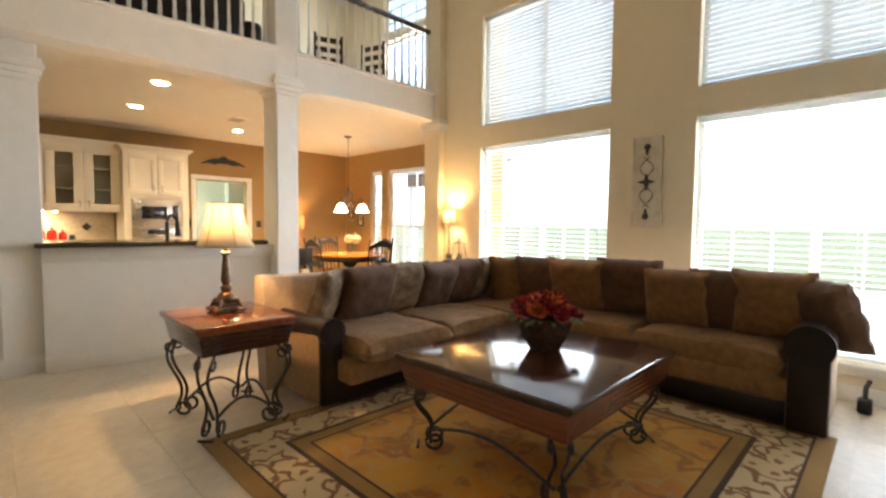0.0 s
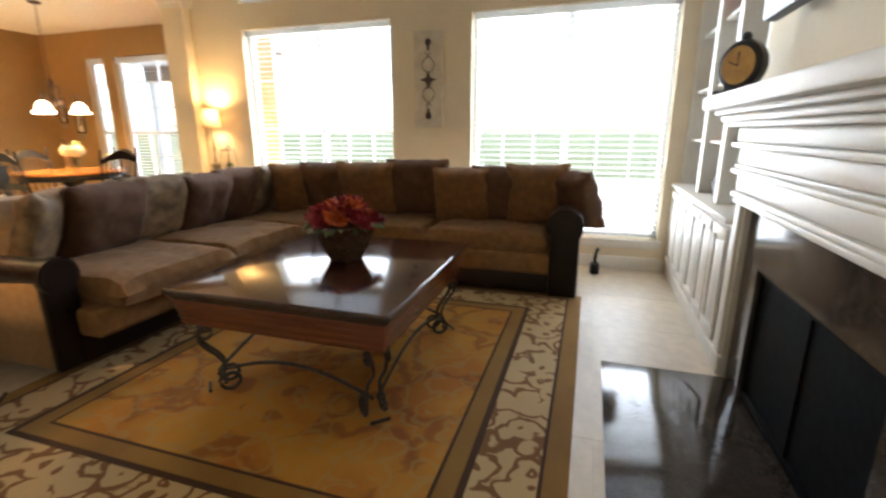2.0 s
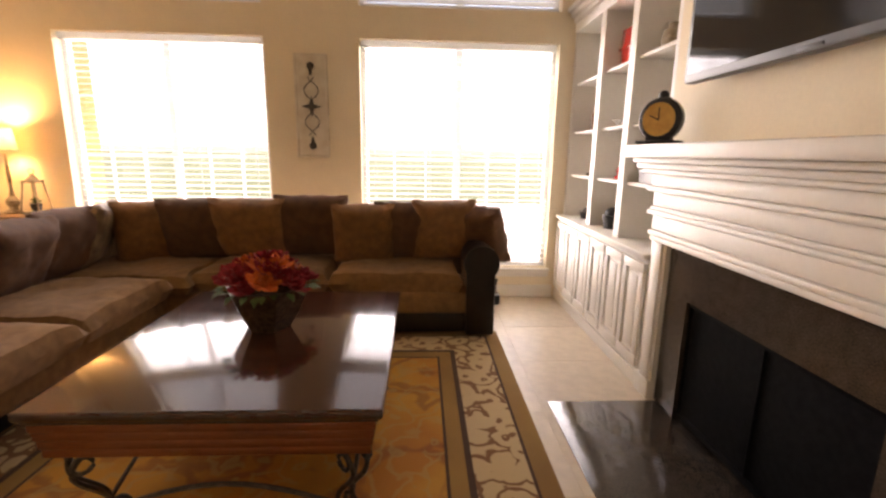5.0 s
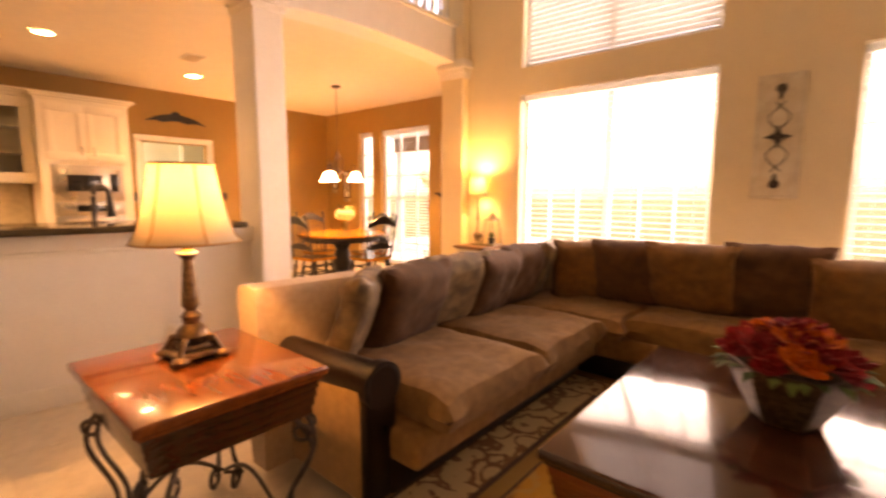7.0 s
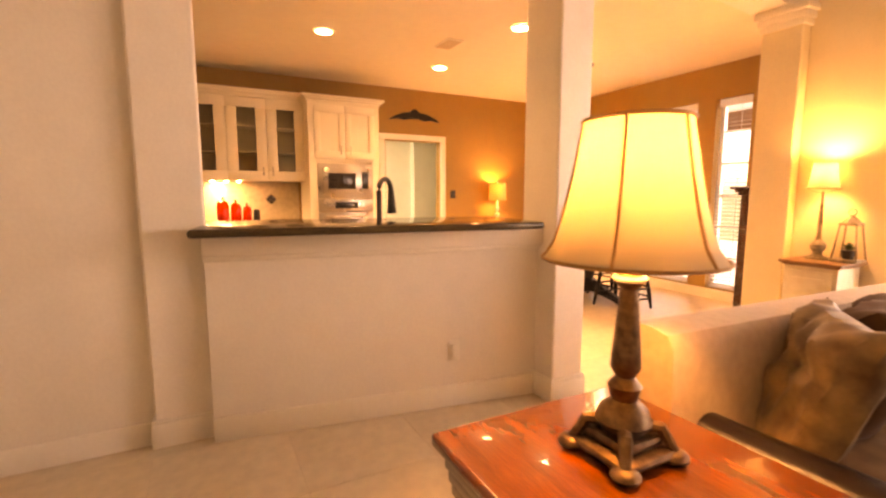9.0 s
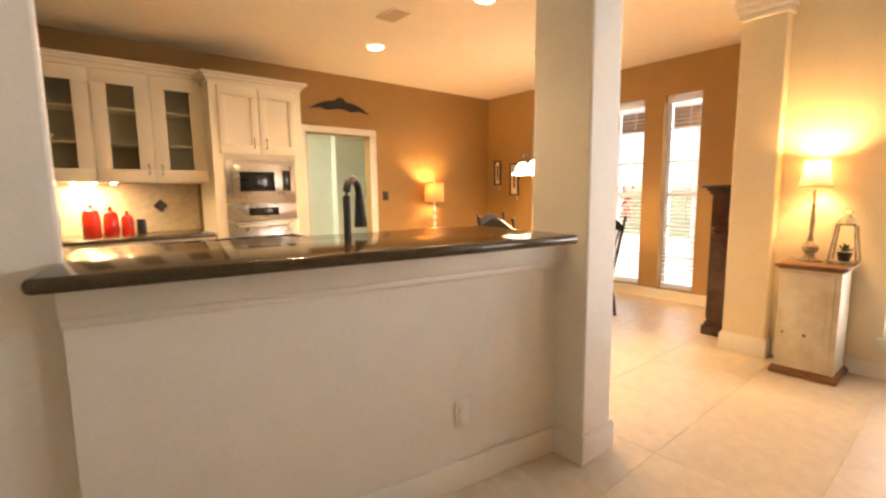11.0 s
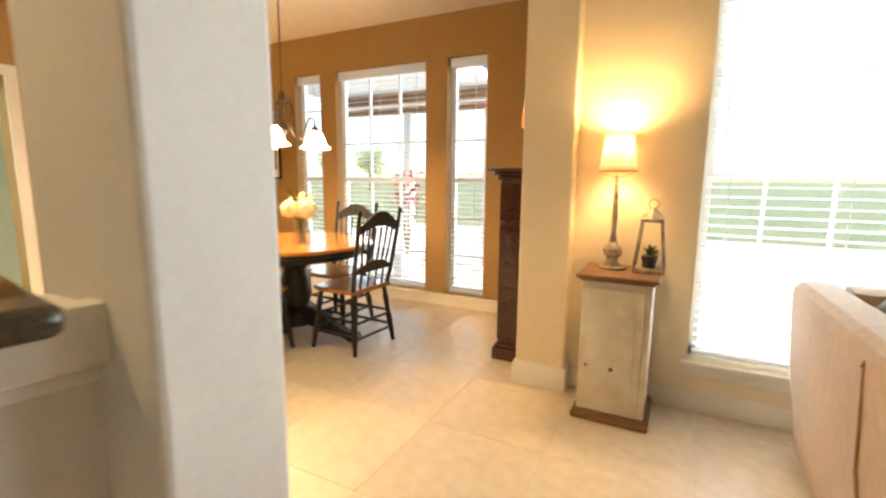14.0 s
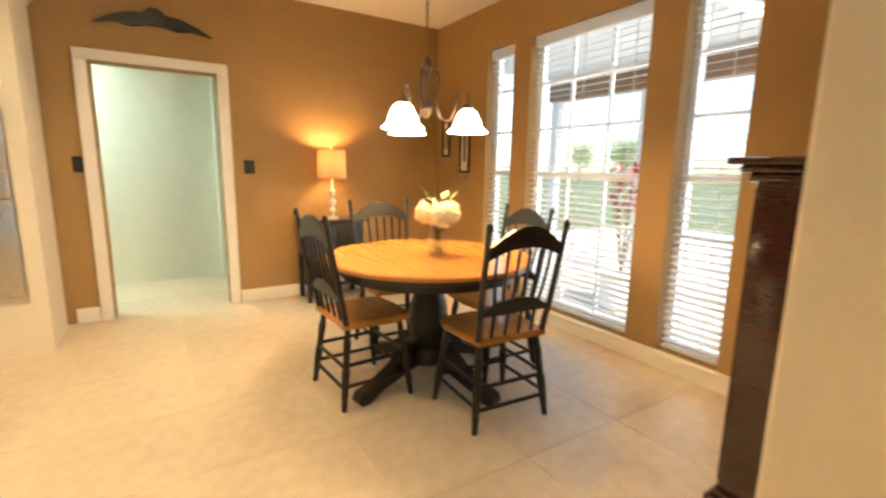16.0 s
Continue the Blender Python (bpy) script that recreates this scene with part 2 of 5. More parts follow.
def rug_material(hx, hy):
    m = bpy.data.materials.new("woven_rug_pattern")
    m.use_nodes = True
    n, l = m.node_tree.nodes, m.node_tree.links
    p = n["Principled BSDF"]
    p.inputs["Roughness"].default_value = 0.95
    p.inputs["Sheen Weight"].default_value = 0.04
    tc = n.new("ShaderNodeTexCoord")
    sep = n.new("ShaderNodeSeparateXYZ")
    l.new(tc.outputs["Object"], sep.inputs[0])

    def mth(op, a, b=None):
        k = n.new("ShaderNodeMath")
        k.operation = op
        for i, v in enumerate((a, b)):
            if v is None:
                continue
            if isinstance(v, (int, float)):
                k.inputs[i].default_value = v
            else:
                l.new(v, k.inputs[i])
        return k.outputs[0]

    def mixc(fac, a, b):
        k = n.new("ShaderNodeMix")
        k.data_type = "RGBA"
        l.new(fac, k.inputs[0])
        for i, v in ((6, a), (7, b)):
            if isinstance(v, tuple):
                k.inputs[i].default_value = (*v, 1)
            else:
                l.new(v, k.inputs[i])
        return k.outputs[2]

    ax, ay = mth("ABSOLUTE", sep.outputs[0]), mth("ABSOLUTE", sep.outputs[1])
    d = mth("MINIMUM", mth("SUBTRACT", hx, ax), mth("SUBTRACT", hy, ay))
    warp = n.new("ShaderNodeTexNoise")
    warp.inputs["Scale"].default_value = 7.0
    l.new(tc.outputs["Object"], warp.inputs["Vector"])
    vm = n.new("ShaderNodeVectorMath")
    vm.operation = "MULTIPLY_ADD"
    l.new(warp.outputs[1], vm.inputs[0])
    vm.inputs[1].default_value = (0.14, 0.14, 0.14)
    l.new(tc.outputs["Object"], vm.inputs[2])

    def scroll(scale, lo, hi):
        v = n.new("ShaderNodeTexVoronoi")
        v.feature = "F1"
        v.inputs["Scale"].default_value = scale
        l.new(vm.outputs[0], v.inputs["Vector"])
        w = mth("SINE", mth("MULTIPLY", v.outputs["Distance"], 12.0))
        r = n.new("ShaderNodeMapRange")
        r.inputs[1].default_value, r.inputs[2].default_value = lo, hi
        l.new(w, r.inputs[0])
        return r.outputs[0]

    blot = n.new("ShaderNodeTexNoise")
    blot.inputs["Scale"].default_value = 2.2
    blot.inputs["Detail"].default_value = 4
    l.new(tc.outputs["Object"], blot.inputs["Vector"])
    br = n.new("ShaderNodeMapRange")
    br.inputs[1].default_value, br.inputs[2].default_value = 0.4, 0.62
    l.new(blot.outputs[0], br.inputs[0])
    field = mixc(br.outputs[0], (0.54, 0.262, 0.034), (0.44, 0.165, 0.022))
    field = mixc(mth("MULTIPLY", scroll(3.0, 0.45, 0.95), 0.6), field, (0.22, 0.065, 0.022))
    field = mixc(mth("MULTIPLY", scroll(7.3, 0.55, 0.95), 0.5), field, (0.42, 0.29, 0.09))
    band = mixc(scroll(8.0, 0.45, 0.8), (0.56, 0.41, 0.22), (0.22, 0.105, 0.04))
    edge = mixc(br.outputs[0], (0.33, 0.185, 0.045), (0.26, 0.135, 0.034))
    line = (0.07, 0.032, 0.014)
    col = edge
    for at, c in ((0.09, line), (0.105, band), (0.345, line), (0.375, edge), (0.45, line), (0.465, field)):
        col = mixc(mth("GREATER_THAN", d, at), col, c)
    fine = n.new("ShaderNodeTexNoise")
    fine.inputs["Scale"].default_value = 260
    l.new(tc.outputs["Object"], fine.inputs["Vector"])
    b = n.new("ShaderNodeBump")
    b.inputs["Strength"].default_value, b.inputs["Distance"].default_value = 0.5, 0.004
    l.new(fine.outputs[0], b.inputs["Height"])
    l.new(b.outputs[0], p.inputs["Normal"])
    l.new(col, p.inputs["Base Color"])
    return m


# ---- mesh tools ----
class Build:
    def __init__(self):
        self.bm = bmesh.new()

    def box(self, x0, x1, y0, y1, z0, z1, bevel=0.0, seg=2):
        r = bmesh.ops.create_cube(self.bm, size=1)["verts"]
        for v in r:
            v.co = Vector((x0 + (v.co.x + 0.5) * (x1 - x0), y0 + (v.co.y + 0.5) * (y1 - y0), z0 + (v.co.z + 0.5) * (z1 - z0)))
        if bevel:
            es = list({e for v in r for e in v.link_edges})
            bmesh.ops.bevel(self.bm, geom=es, offset=bevel, segments=seg, profile=0.5, affect="EDGES")
        return self

    def lathe(self, prof, c=(0, 0), n=20, sx=1.0, sy=1.0, close=True):
        rings = []
        for r, z in prof:
            rings.append([self.bm.verts.new((c[0] + max(r, 1e-4) * sx * math.cos(2 * math.pi * i / n), c[1] + max(r, 1e-4) * sy * math.sin(2 * math.pi * i / n), z)) for i in range(n)])
        for a, b in zip(rings, rings[1:]):
            for i in range(n):
                self.bm.faces.new((a[i], a[(i + 1) % n], b[(i + 1) % n], b[i]))
        if close:
            self.bm.faces.new(rings[0][::-1])
            self.bm.faces.new(rings[-1])
        return self

    def tube(self, pts, r, n=8, r1=None):
        pts = [Vector(p) for p in pts]
        rings = []
        k = len(pts)
        for i, p in enumerate(pts):
            t = (pts[min(i + 1, k - 1)] - pts[max(i - 1, 0)]).normalized()
            a = t.cross(Vector((0, 0, 1)))
            if a.length < 0.05:
                a = t.cross(Vector((0, 1, 0)))
            a.normalize()
            b = t.cross(a)
            rad = r if r1 is None else r + (r1 - r) * i / (k - 1)
            rings.append([self.bm.verts.new(p + rad * (math.cos(2 * math.pi * j / n) * a + math.sin(2 * math.pi * j / n) * b)) for j in range(n)])
        for a, b in zip(rings, rings[1:]):
            for j in range(n):
                self.bm.faces.new((a[j], a[(j + 1) % n], b[(j + 1) % n], b[j]))
        self.bm.faces.new(rings[0][::-1])
        self.bm.faces.new(rings[-1])
        return self

    def prism(self, outline, axis, a, b):
        """A flat outline pushed along an axis from a to b."""
        def place(u, v, w):
            return {"x": (w, u, v), "y": (u, w, v), "z": (u, v, w)}[axis]
        lo = [self.bm.verts.new(place(u, v, a)) for u, v in outline]
        hi = [self.bm.verts.new(place(u, v, b)) for u, v in outline]
        k = len(outline)
        for i in range(k):
            self.bm.faces.new((lo[i], lo[(i + 1) % k], hi[(i + 1) % k], hi[i]))
        self.bm.faces.new(lo[::-1])
        self.bm.faces.new(hi)
        return self

    def cushion(self, w, d, h, m=None, plump=0.45, n=14, wrinkle=0.0, seed=0):
        """A soft cushion w x d x h about its own middle, placed by m."""
        m = m or Matrix()
        start = len(self.bm.verts)
        r = bmesh.ops.create_grid(self.bm, x_segments=n, y_segments=n, size=1)["verts"]
        top = {}
        for v in r:
            top[v] = (v.co.x, v.co.y)
        faces = list({f for v in r for f in v.link_faces})
        dup = bmesh.ops.duplicate(self.bm, geom=list(r) + faces)
        low = [g for g in dup["geom"] if isinstance(g, bmesh.types.BMVert)]
        bmesh.ops.reverse_faces(self.bm, faces=[g for g in dup["geom"] if isinstance(g, bmesh.types.BMFace)])
        for vs, s in ((r, 1), (low, -1)):
            for v in vs:
                x, y = v.co.x, v.co.y
                f = max(0.0, (1 - x ** 4) * (1 - y ** 4)) ** plump
                q = noise.noise(Vector((x * 2.3 + seed * 7.1, y * 2.3, s + seed))) * wrinkle
                w2 = noise.noise(Vector((x * 2.1 + y * 1.6, seed * 3.7 + s, (x - y) * 0.7)))
                q += (0.5 - min(1.0, abs(w2) * 7)) * 0.22 * wrinkle
                q += noise.noise(Vector((x * 6.5 + seed, y * 6.5, s * 2.0))) * 0.25 * wrinkle
                pull = 1 - 0.05 * (x * x * y * y < 0.55) * max(abs(x), abs(y)) ** 6
                v.co = m @ Vector((x * w / 2 * pull, y * d / 2 * pull, s * f * h / 2 * (1 + q) + q * h * 0.3 * f))
        bmesh.ops.remove_doubles(self.bm, verts=list(r) + low, dist=0.0005)
        return self

    def ball(self, c, r, sx=1, sy=1, sz=1, sub=2):
        vs = bmesh.ops.create_icosphere(self.bm, subdivisions=sub, radius=r)["verts"]
        for v in vs:
            v.co = Vector((c[0] + v.co.x * sx, c[1] + v.co.y * sy, c[2] + v.co.z * sz))
        return self

    def turn(self, m):
        bmesh.ops.transform(self.bm, matrix=m, verts=self.bm.verts)
        return self


def make(name, b, mat, parent=None, smooth=True, label="", at=None):
    me = bpy.data.meshes.new(name)
    bmesh.ops.recalc_face_normals(b.bm, faces=b.bm.faces)
    for f in b.bm.faces:
        f.smooth = smooth
    if smooth:
        for e in b.bm.edges:
            if len(e.link_faces) == 2 and e.calc_face_angle() > 0.6:
                e.smooth = False
    b.bm.to_mesh(me)
    b.bm.free()
    me.materials.append(mat)
    ob = new(name, me)
    if parent:
        ob.parent = parent
    if at is not None:
        ob.matrix_basis = at
    if label:
        tagged(ob, label)
    return ob


def thing(name, m, label, category, group=""):
    ob = new(name)
    ob.matrix_basis = m
    ob.empty_display_size = 0.1
    return tagged(ob, label, category, group)


def structure(ob, label="", category=""):
    return tagged(ob, label, category, kind="structure")


def wall_x(b, y0, y1, x0, x1, z0, z1, holes):
    """A wall that runs along x, with holes (x0, x1, z0, z1) through it."""
    xs = sorted({x0, x1, *[h[0] for h in holes], *[h[1] for h in holes]})
    zs = sorted({z0, z1, *[h[2] for h in holes], *[h[3] for h in holes]})
    for a, c in zip(xs, xs[1:]):
        run = None
        for e, g in zip(zs, zs[1:]):
            mx, mz = (a + c) / 2, (e + g) / 2
            if any(h[0] < mx < h[1] and h[2] < mz < h[3] for h in holes):
                if run:
                    b.box(a, c, y0, y1, *run)
                run = None
            else:
                run = (run[0], g) if run else (e, g)
        if run:
            b.box(a, c, y0, y1, *run)
    return b


def wall_y(b, x0, x1, y0, y1, z0, z1, holes):
    c = Build()
    wall_x(c, x0, x1, y0, y1, z0, z1, holes)
    for v in c.bm.verts:
        v.co = Vector((v.co.y, v.co.x, v.co.z))
    me = bpy.data.meshes.new("t")
    c.bm.to_mesh(me)
    c.bm.free()
    b.bm.from_mesh(me)
    bpy.data.meshes.remove(me)
    return b

# ---- structure ----
R = 4.75          # fireplace wall
TOP = 5.95        # two-storey ceiling
LOW = 2.74        # kitchen and dining ceiling
BACK = -4.91      # wall with the doorway
SOUTH = -7.2
WIN_A, WIN_B = (0.0, 1.71), (2.51, 4.235)
LOWER, UPPER, TRANSOM = (0.285, 2.275), (2.53, 3.90), (4.12, 4.9)
DN = 1.22         # dining window wall
DINE = ((-4.01, -3.64), (-3.43, -2.33), (-2.10, -1.70))
DZ = (0.12, 2.35)

floor = structure(make("floor", Build().box(-7.5, R + 0.2, SOUTH, 1.38, -0.2, -0.0025), GROUT, smooth=False), "large beige floor tiles with thin grout", "floor")

holes = [(*w, *h) for w in (WIN_A, WIN_B) for h in (LOWER, UPPER, TRANSOM)]
structure(make("wall_north", wall_x(Build(), 0, 0.16, -0.64, R + 0.2, 0, TOP, holes), CREAM, smooth=False), "cream painted wall with tall windows", "wall")
LOFTWIN = [(-3.6, -1.9, 3.35, 4.85), (-3.6, -1.9, 5.0, 5.75)]
structure(make("wall_dining", wall_x(Build(), DN, DN + 0.16, BACK - 0.15, -0.64, 0, LOW, [(*w, *DZ) for w in DINE]), BROWN, smooth=False), "ochre brown painted wall with three windows", "wall")
structure(make("wall_loft_north", wall_x(Build(), DN, DN + 0.16, BACK - 0.15, -0.64, LOW, TOP, LOFTWIN), CREAM, smooth=False), "cream painted loft wall with windows", "wall")
# Wall between dining corner and living room, ending in the pilaster
structure(make("wall_return", Build().box(-0.93, -0.64, 0.0, DN, 0, LOW), BROWN, smooth=False), "ochre brown painted short side wall", "wall")
structure(make("wall_return_loft", Build().box(-0.93, -0.64, 0.0, DN, LOW, TOP), CREAM, smooth=False), "cream painted loft side wall", "wall")
structure(make("wall_west", wall_y(Build(), BACK - 0.14, BACK, SOUTH, DN, 0, LOW, [(-1.845, -0.98, -0.1, 2.02)]), BROWN, smooth=False), "ochre brown painted wall with an open doorway", "wall")
structure(make("wall_loft_west", Build().box(BACK - 0.14, BACK, SOUTH, DN, LOW, TOP), CREAM, smooth=False), "cream painted loft wall", "wall")
structure(make("wall_east", Build().box(R, R + 0.15, SOUTH, 0, 0, TOP), CREAM, smooth=False), "cream painted wall", "wall")
structure(make("wall_south", Build().box(BACK, R, SOUTH - 0.15, SOUTH, 0, TOP), CREAM, smooth=False), "cream painted wall", "wall")
structure(make("wall_kitchen_side", Build().box(-1.46, -1.32, SOUTH, -4.44, 0, LOW), WHITEWALL, smooth=False), "cream painted wall beside the bar", "wall")
structure(make("ceiling", Build().box(BACK - 0.15, R + 0.15, SOUTH, DN + 0.16, TOP, TOP + 0.15), CEIL, smooth=False), "plain cream ceiling", "ceiling")
structure(make("ceiling_lower", Build().box(BACK - 0.0, -1.0, SOUTH, DN, LOW, LOW + 0.28), CEIL, smooth=False), "cream painted lower ceiling", "ceiling")

# Balcony edge with a shallow arch below each span
def fascia(y0, y1, rise):
    k = 14
    low = [(y0 + (y1 - y0) * i / k, LOW - 0.09 + rise * math.sin(math.pi * i / k) ** 0.5) for i in range(k + 1)]
    return Build().prism(low + [(y1, 3.04), (y0, 3.04)], "x", -1.0, -0.74)
FAS = structure(make("balcony_edge", fascia(-2.13, 0.0, 0.075), WHITEWALL, smooth=False), "white painted balcony edge", "balcony")
SKEW = pose(-0.74, -2.345, 0, 0, 0, -6) @ pose(0.74, 2.345, 0)
structure(make("balcony_edge", fascia(SOUTH, -2.345, 0.06), WHITEWALL, smooth=False, at=SKEW), "white painted balcony edge", "balcony")
structure(make("balcony_sill", Build().box(-1.0, -0.70, -2.13, 0.0, 3.04, 3.075, 0.008), TRIM), "white balcony sill board", "trim")
structure(make("balcony_sill", Build().box(-1.0, -0.70, SOUTH, -2.345, 3.04, 3.075, 0.008), TRIM, at=SKEW), "white balcony sill board", "trim")

# Columns and pilasters, with base and cap mouldings
def column(name, x0, x1, y0, y1, z1, cap, mat, label):
    c = thing(name, pose((x0 + x1) / 2, (y0 + y1) / 2, 0), label, "column")
    hx, hy = (x1 - x0) / 2, (y1 - y0) / 2
    make("shaft", Build().box(-hx, hx, -hy, hy, 0, z1, 0.012, 2), mat, c, smooth=False)
    make("base_moulding", Build().box(-hx - 0.016, hx + 0.016, -hy - 0.016, hy + 0.016, 0, 0.13, 0.006).box(-hx - 0.01, hx + 0.01, -hy - 0.01, hy + 0.01, 0.13, 0.145, 0.004), TRIM, c)
    if cap:
        b = Build()
        for i, (z, o) in enumerate(((cap, 0.012), (cap + 0.05, 0.026), (cap + 0.10, 0.045), (cap + 0.14, 0.03))):
            b.box(-hx - o, hx + o, -hy - o, hy + o, z, z + 0.05, 0.008)
        make("capital", b, TRIM, c)
    tagged(c, kind="structure")
    return c
column("column", -1.06, -0.745, -2.36, -2.12, TOP, 2.60, WHITEWALL, "square cream painted column at the bar end")
column("pilaster", -0.93, -0.635, -0.12, -0.002, TOP, 2.52, CREAM, "cream painted pilaster with moulded capital")
column("pilaster_bar", -1.50, -1.265, -4.44, -4.16, LOW - 0.01, 2.42, WHITEWALL, "cream painted pilaster with moulded capital")

# Bar wall
bar = thing("bar_counter", pose(-1.045, -3.2106, 0, 0, 0, -9), "white half-height bar wall with dark polished granite top", "bar counter")
make("wall_panel", Build().box(-0.12, 0.0, -0.98, 0.90, 0, 1.05), WHITEWALL, bar, smooth=False)
make("ledge_trim", Build().box(0.0, 0.05, -0.98, 0.90, 0.96, 1.06, 0.01).box(0.0, 0.025, -0.98, 0.90, 0.93, 0.96, 0.008), TRIM, bar)
make("baseboard", Build().box(0.002, 0.018, -0.98, 0.90, 0, 0.13, 0.005), TRIM, bar)
make("granite_top", Build().box(-0.50, 0.215, -1.01, 0.785, 1.062, 1.103, 0.018, 3), BARGRANITE, bar, label="dark polished granite top")
make("outlet", Build().box(0.002, 0.008, 0.28, 0.35, 0.28, 0.40, 0.003).box(0.006, 0.011, 0.30, 0.33, 0.30, 0.335, 0.002).box(0.006, 0.011, 0.30, 0.33, 0.345, 0.38, 0.002), TRIM, bar, label="white wall outlet")

# Baseboards
def skirting(name, x0, x1, y0, y1):
    structure(make(name, Build().box(x0, x1, y0, y1, 0, 0.12, 0.006), TRIM), "white painted baseboard", "baseboard")
skirting("baseboard", -0.63, 4.30, -0.017, -0.002)
skirting("baseboard", BACK + 0.002, -0.935, DN - 0.017, DN - 0.002)
skirting("baseboard", BACK + 0.002, BACK + 0.017, -0.89, 1.2)
skirting("baseboard", BACK + 0.002, BACK + 0.017, -2.10, -1.95)
skirting("baseboard", -1.318, -1.302, SOUTH, -4.46)
skirting("baseboard", -0.948, -0.933, 0.03, 1.2)

# Doorway casing and the hall behind it
door = thing("doorway_casing", pose(BACK, -1.385, 0), "white painted casing round an open doorway", "door frame")
for y0, y1 in ((-0.56, -0.475), (0.405, 0.49)):
    make("jamb", Build().box(0.002, 0.026, y0, y1, 0, 2.025, 0.006).box(-0.14, 0.004, y0 + (0.068 if y0 < 0 else 0.003), y1 - (0.003 if y0 < 0 else 0.068), 0, 2.025), TRIM, door)
make("head", Build().box(0.002, 0.028, -0.56, 0.49, 2.026, 2.105, 0.006), TRIM, door)
tagged(door, kind="structure")
hall = structure(make("hall_wall", Build().box(-6.35, -6.2, -4.0, 1.2, 0, LOW).box(-6.2, BACK - 0.14, 0.5, 0.65, 0, LOW).box(-6.2, -6.05, -0.9, 0.5, 0, LOW).box(-6.2, BACK - 0.14, -4.0, -3.85, 0, LOW), HALL, smooth=False), "pale green-white hall wall", "wall")
structure(make("hall_ceiling", Build().box(-6.35, BACK - 0.14, -4.0, 0.65, 2.5, 2.6), CEIL, smooth=False), "plain hall ceiling", "ceiling")

# ---- windows ----
def window(name, x0, x1, z0, z1, y, cols, rows, sill=True, bar=0.012, label="white framed window", grid=None):
    """A window set in an opening; y is the room face of the wall."""
    w = thing(name, pose((x0 + x1) / 2, y, z0), label, "window")
    hx, h = (x1 - x0) / 2, z1 - z0
    f = Build()
    for a, c, e, g in ((-hx, -hx + 0.045, 0, h), (hx - 0.045, hx, 0, h), (-hx, hx, 0, 0.05), (-hx, hx, h - 0.05, h)):
        f.box(a, c, 0.10, 0.15, e, g)
    make("frame", f, VINYL, w, smooth=False)
    m = Build()
    for i in range(1, cols):
        x = -hx + 2 * hx * i / cols
        m.box(x - bar, x + bar, 0.112, 0.136, 0.05, h - 0.05)
    for i in range(1, rows):
        z = h * i / rows
        t = 0.022 if i * 2 == rows else 0.010
        m.box(-hx + 0.045, hx - 0.045, 0.110, 0.138, z - t, z + t)
    for i in range(1, grid[0] if grid else 0):
        x = -hx + 2 * hx * i / grid[0]
        m.box(x - 0.007, x + 0.007, 0.114, 0.134, 0.05, h - 0.05)
    for i in range(1, grid[1] if grid else 0):
        z = h * i / grid[1]
        m.box(-hx + 0.045, hx - 0.045, 0.113, 0.135, z - 0.007, z + 0.007)
    make("glazing_bars", m, VINYL, w, smooth=False)
    p = make("pane", Build().box(-hx + 0.04, hx - 0.04, 0.122, 0.126, 0.04, h - 0.04), PANE, w, smooth=False, label="clear glass pane")
    p.visible_shadow = False
    if sill:
        make("sill", Build().box(-hx - 0.03, hx + 0.03, -0.035, 0.10, -0.03, -0.002, 0.006).box(-hx - 0.02, hx + 0.02, -0.016, -0.002, -0.085, -0.03, 0.005), TRIM, w)
    tagged(w, kind="structure")
    return w

def blind(x0, x1, z0, z1, y, gap, tilt, label, top=0.06, drop=1.0):
    """A slatted blind hanging in an opening."""
    w = thing("window_blind", pose((x0 + x1) / 2, y, z1), label, "window blind", "slatted window blinds")
    hx = (x1 - x0) / 2 - 0.02
    make("headrail", Build().box(-hx, hx, -0.03, 0.03, -top, -0.004, 0.006), BLIND, w)
    s = Build().box(-hx, hx, -0.024, 0.024, -0.0014, 0.0014)
    first = make("slat", s, BLIND, w, smooth=False, at=pose(0, 0, -top - gap, tilt))
    k = int((z1 - z0) * drop / gap - top / gap - 1)
    for i in range(1, k):
        o = new("slat", first.data)
        o.parent = w
        o.matrix_basis = pose(0, 0, -top - gap * (i + 1), tilt + random.uniform(-2, 2))
    make("bottom_rail", Build().box(-hx, hx, -0.022, 0.022, -top - gap * (k + 1.2), -top - gap * (k + 0.7), 0.004), BLIND, w)
    c = Build()
    n = max(2, int(hx * 2 / 0.5) + 1)
    for i in range(n):
        x = -hx + 0.1 + (2 * hx - 0.2) * i / (n - 1)
        c.box(x - 0.002, x + 0.002, -0.026, -0.023, -top - gap * (k + 1), -top)
    make("ladder_cords", c, BLIND, w, smooth=False)
    make("wand", Build().tube([(-hx + 0.06, -0.035, -top), (-hx + 0.062, -0.036, -top - 0.75)], 0.004, 6), BLIND, w)
    return w

for w in (WIN_A, WIN_B):
    window("window", *w, *LOWER, 0.0, 2, 1, bar=0.032, label="tall white framed living room window", grid=(6, 4))
    window("window", *w, *UPPER, 0.0, 2, 1, False, bar=0.032, label="upper white framed living room window")
    window("window", *w, *TRANSOM, 0.0, 2, 1, False, label="high transom window")
    blind(*w, *LOWER, 0.055, 0.05, 4, "white slatted blind, slats open, in a tall window")
    blind(*w, *UPPER, 0.055, 0.046, 71, "white slatted blind, closed, in an upper window")
for w in DINE:
    wide = w[1] - w[0] > 0.8
    window("window", *w, *DZ, DN, 3 if wide else 1, 6, label="white framed dining window")
    blind(w[0], w[1], *DZ, DN + 0.055, 0.046, 8, "white slatted blind, slats open, in a dining window", top=0.09)
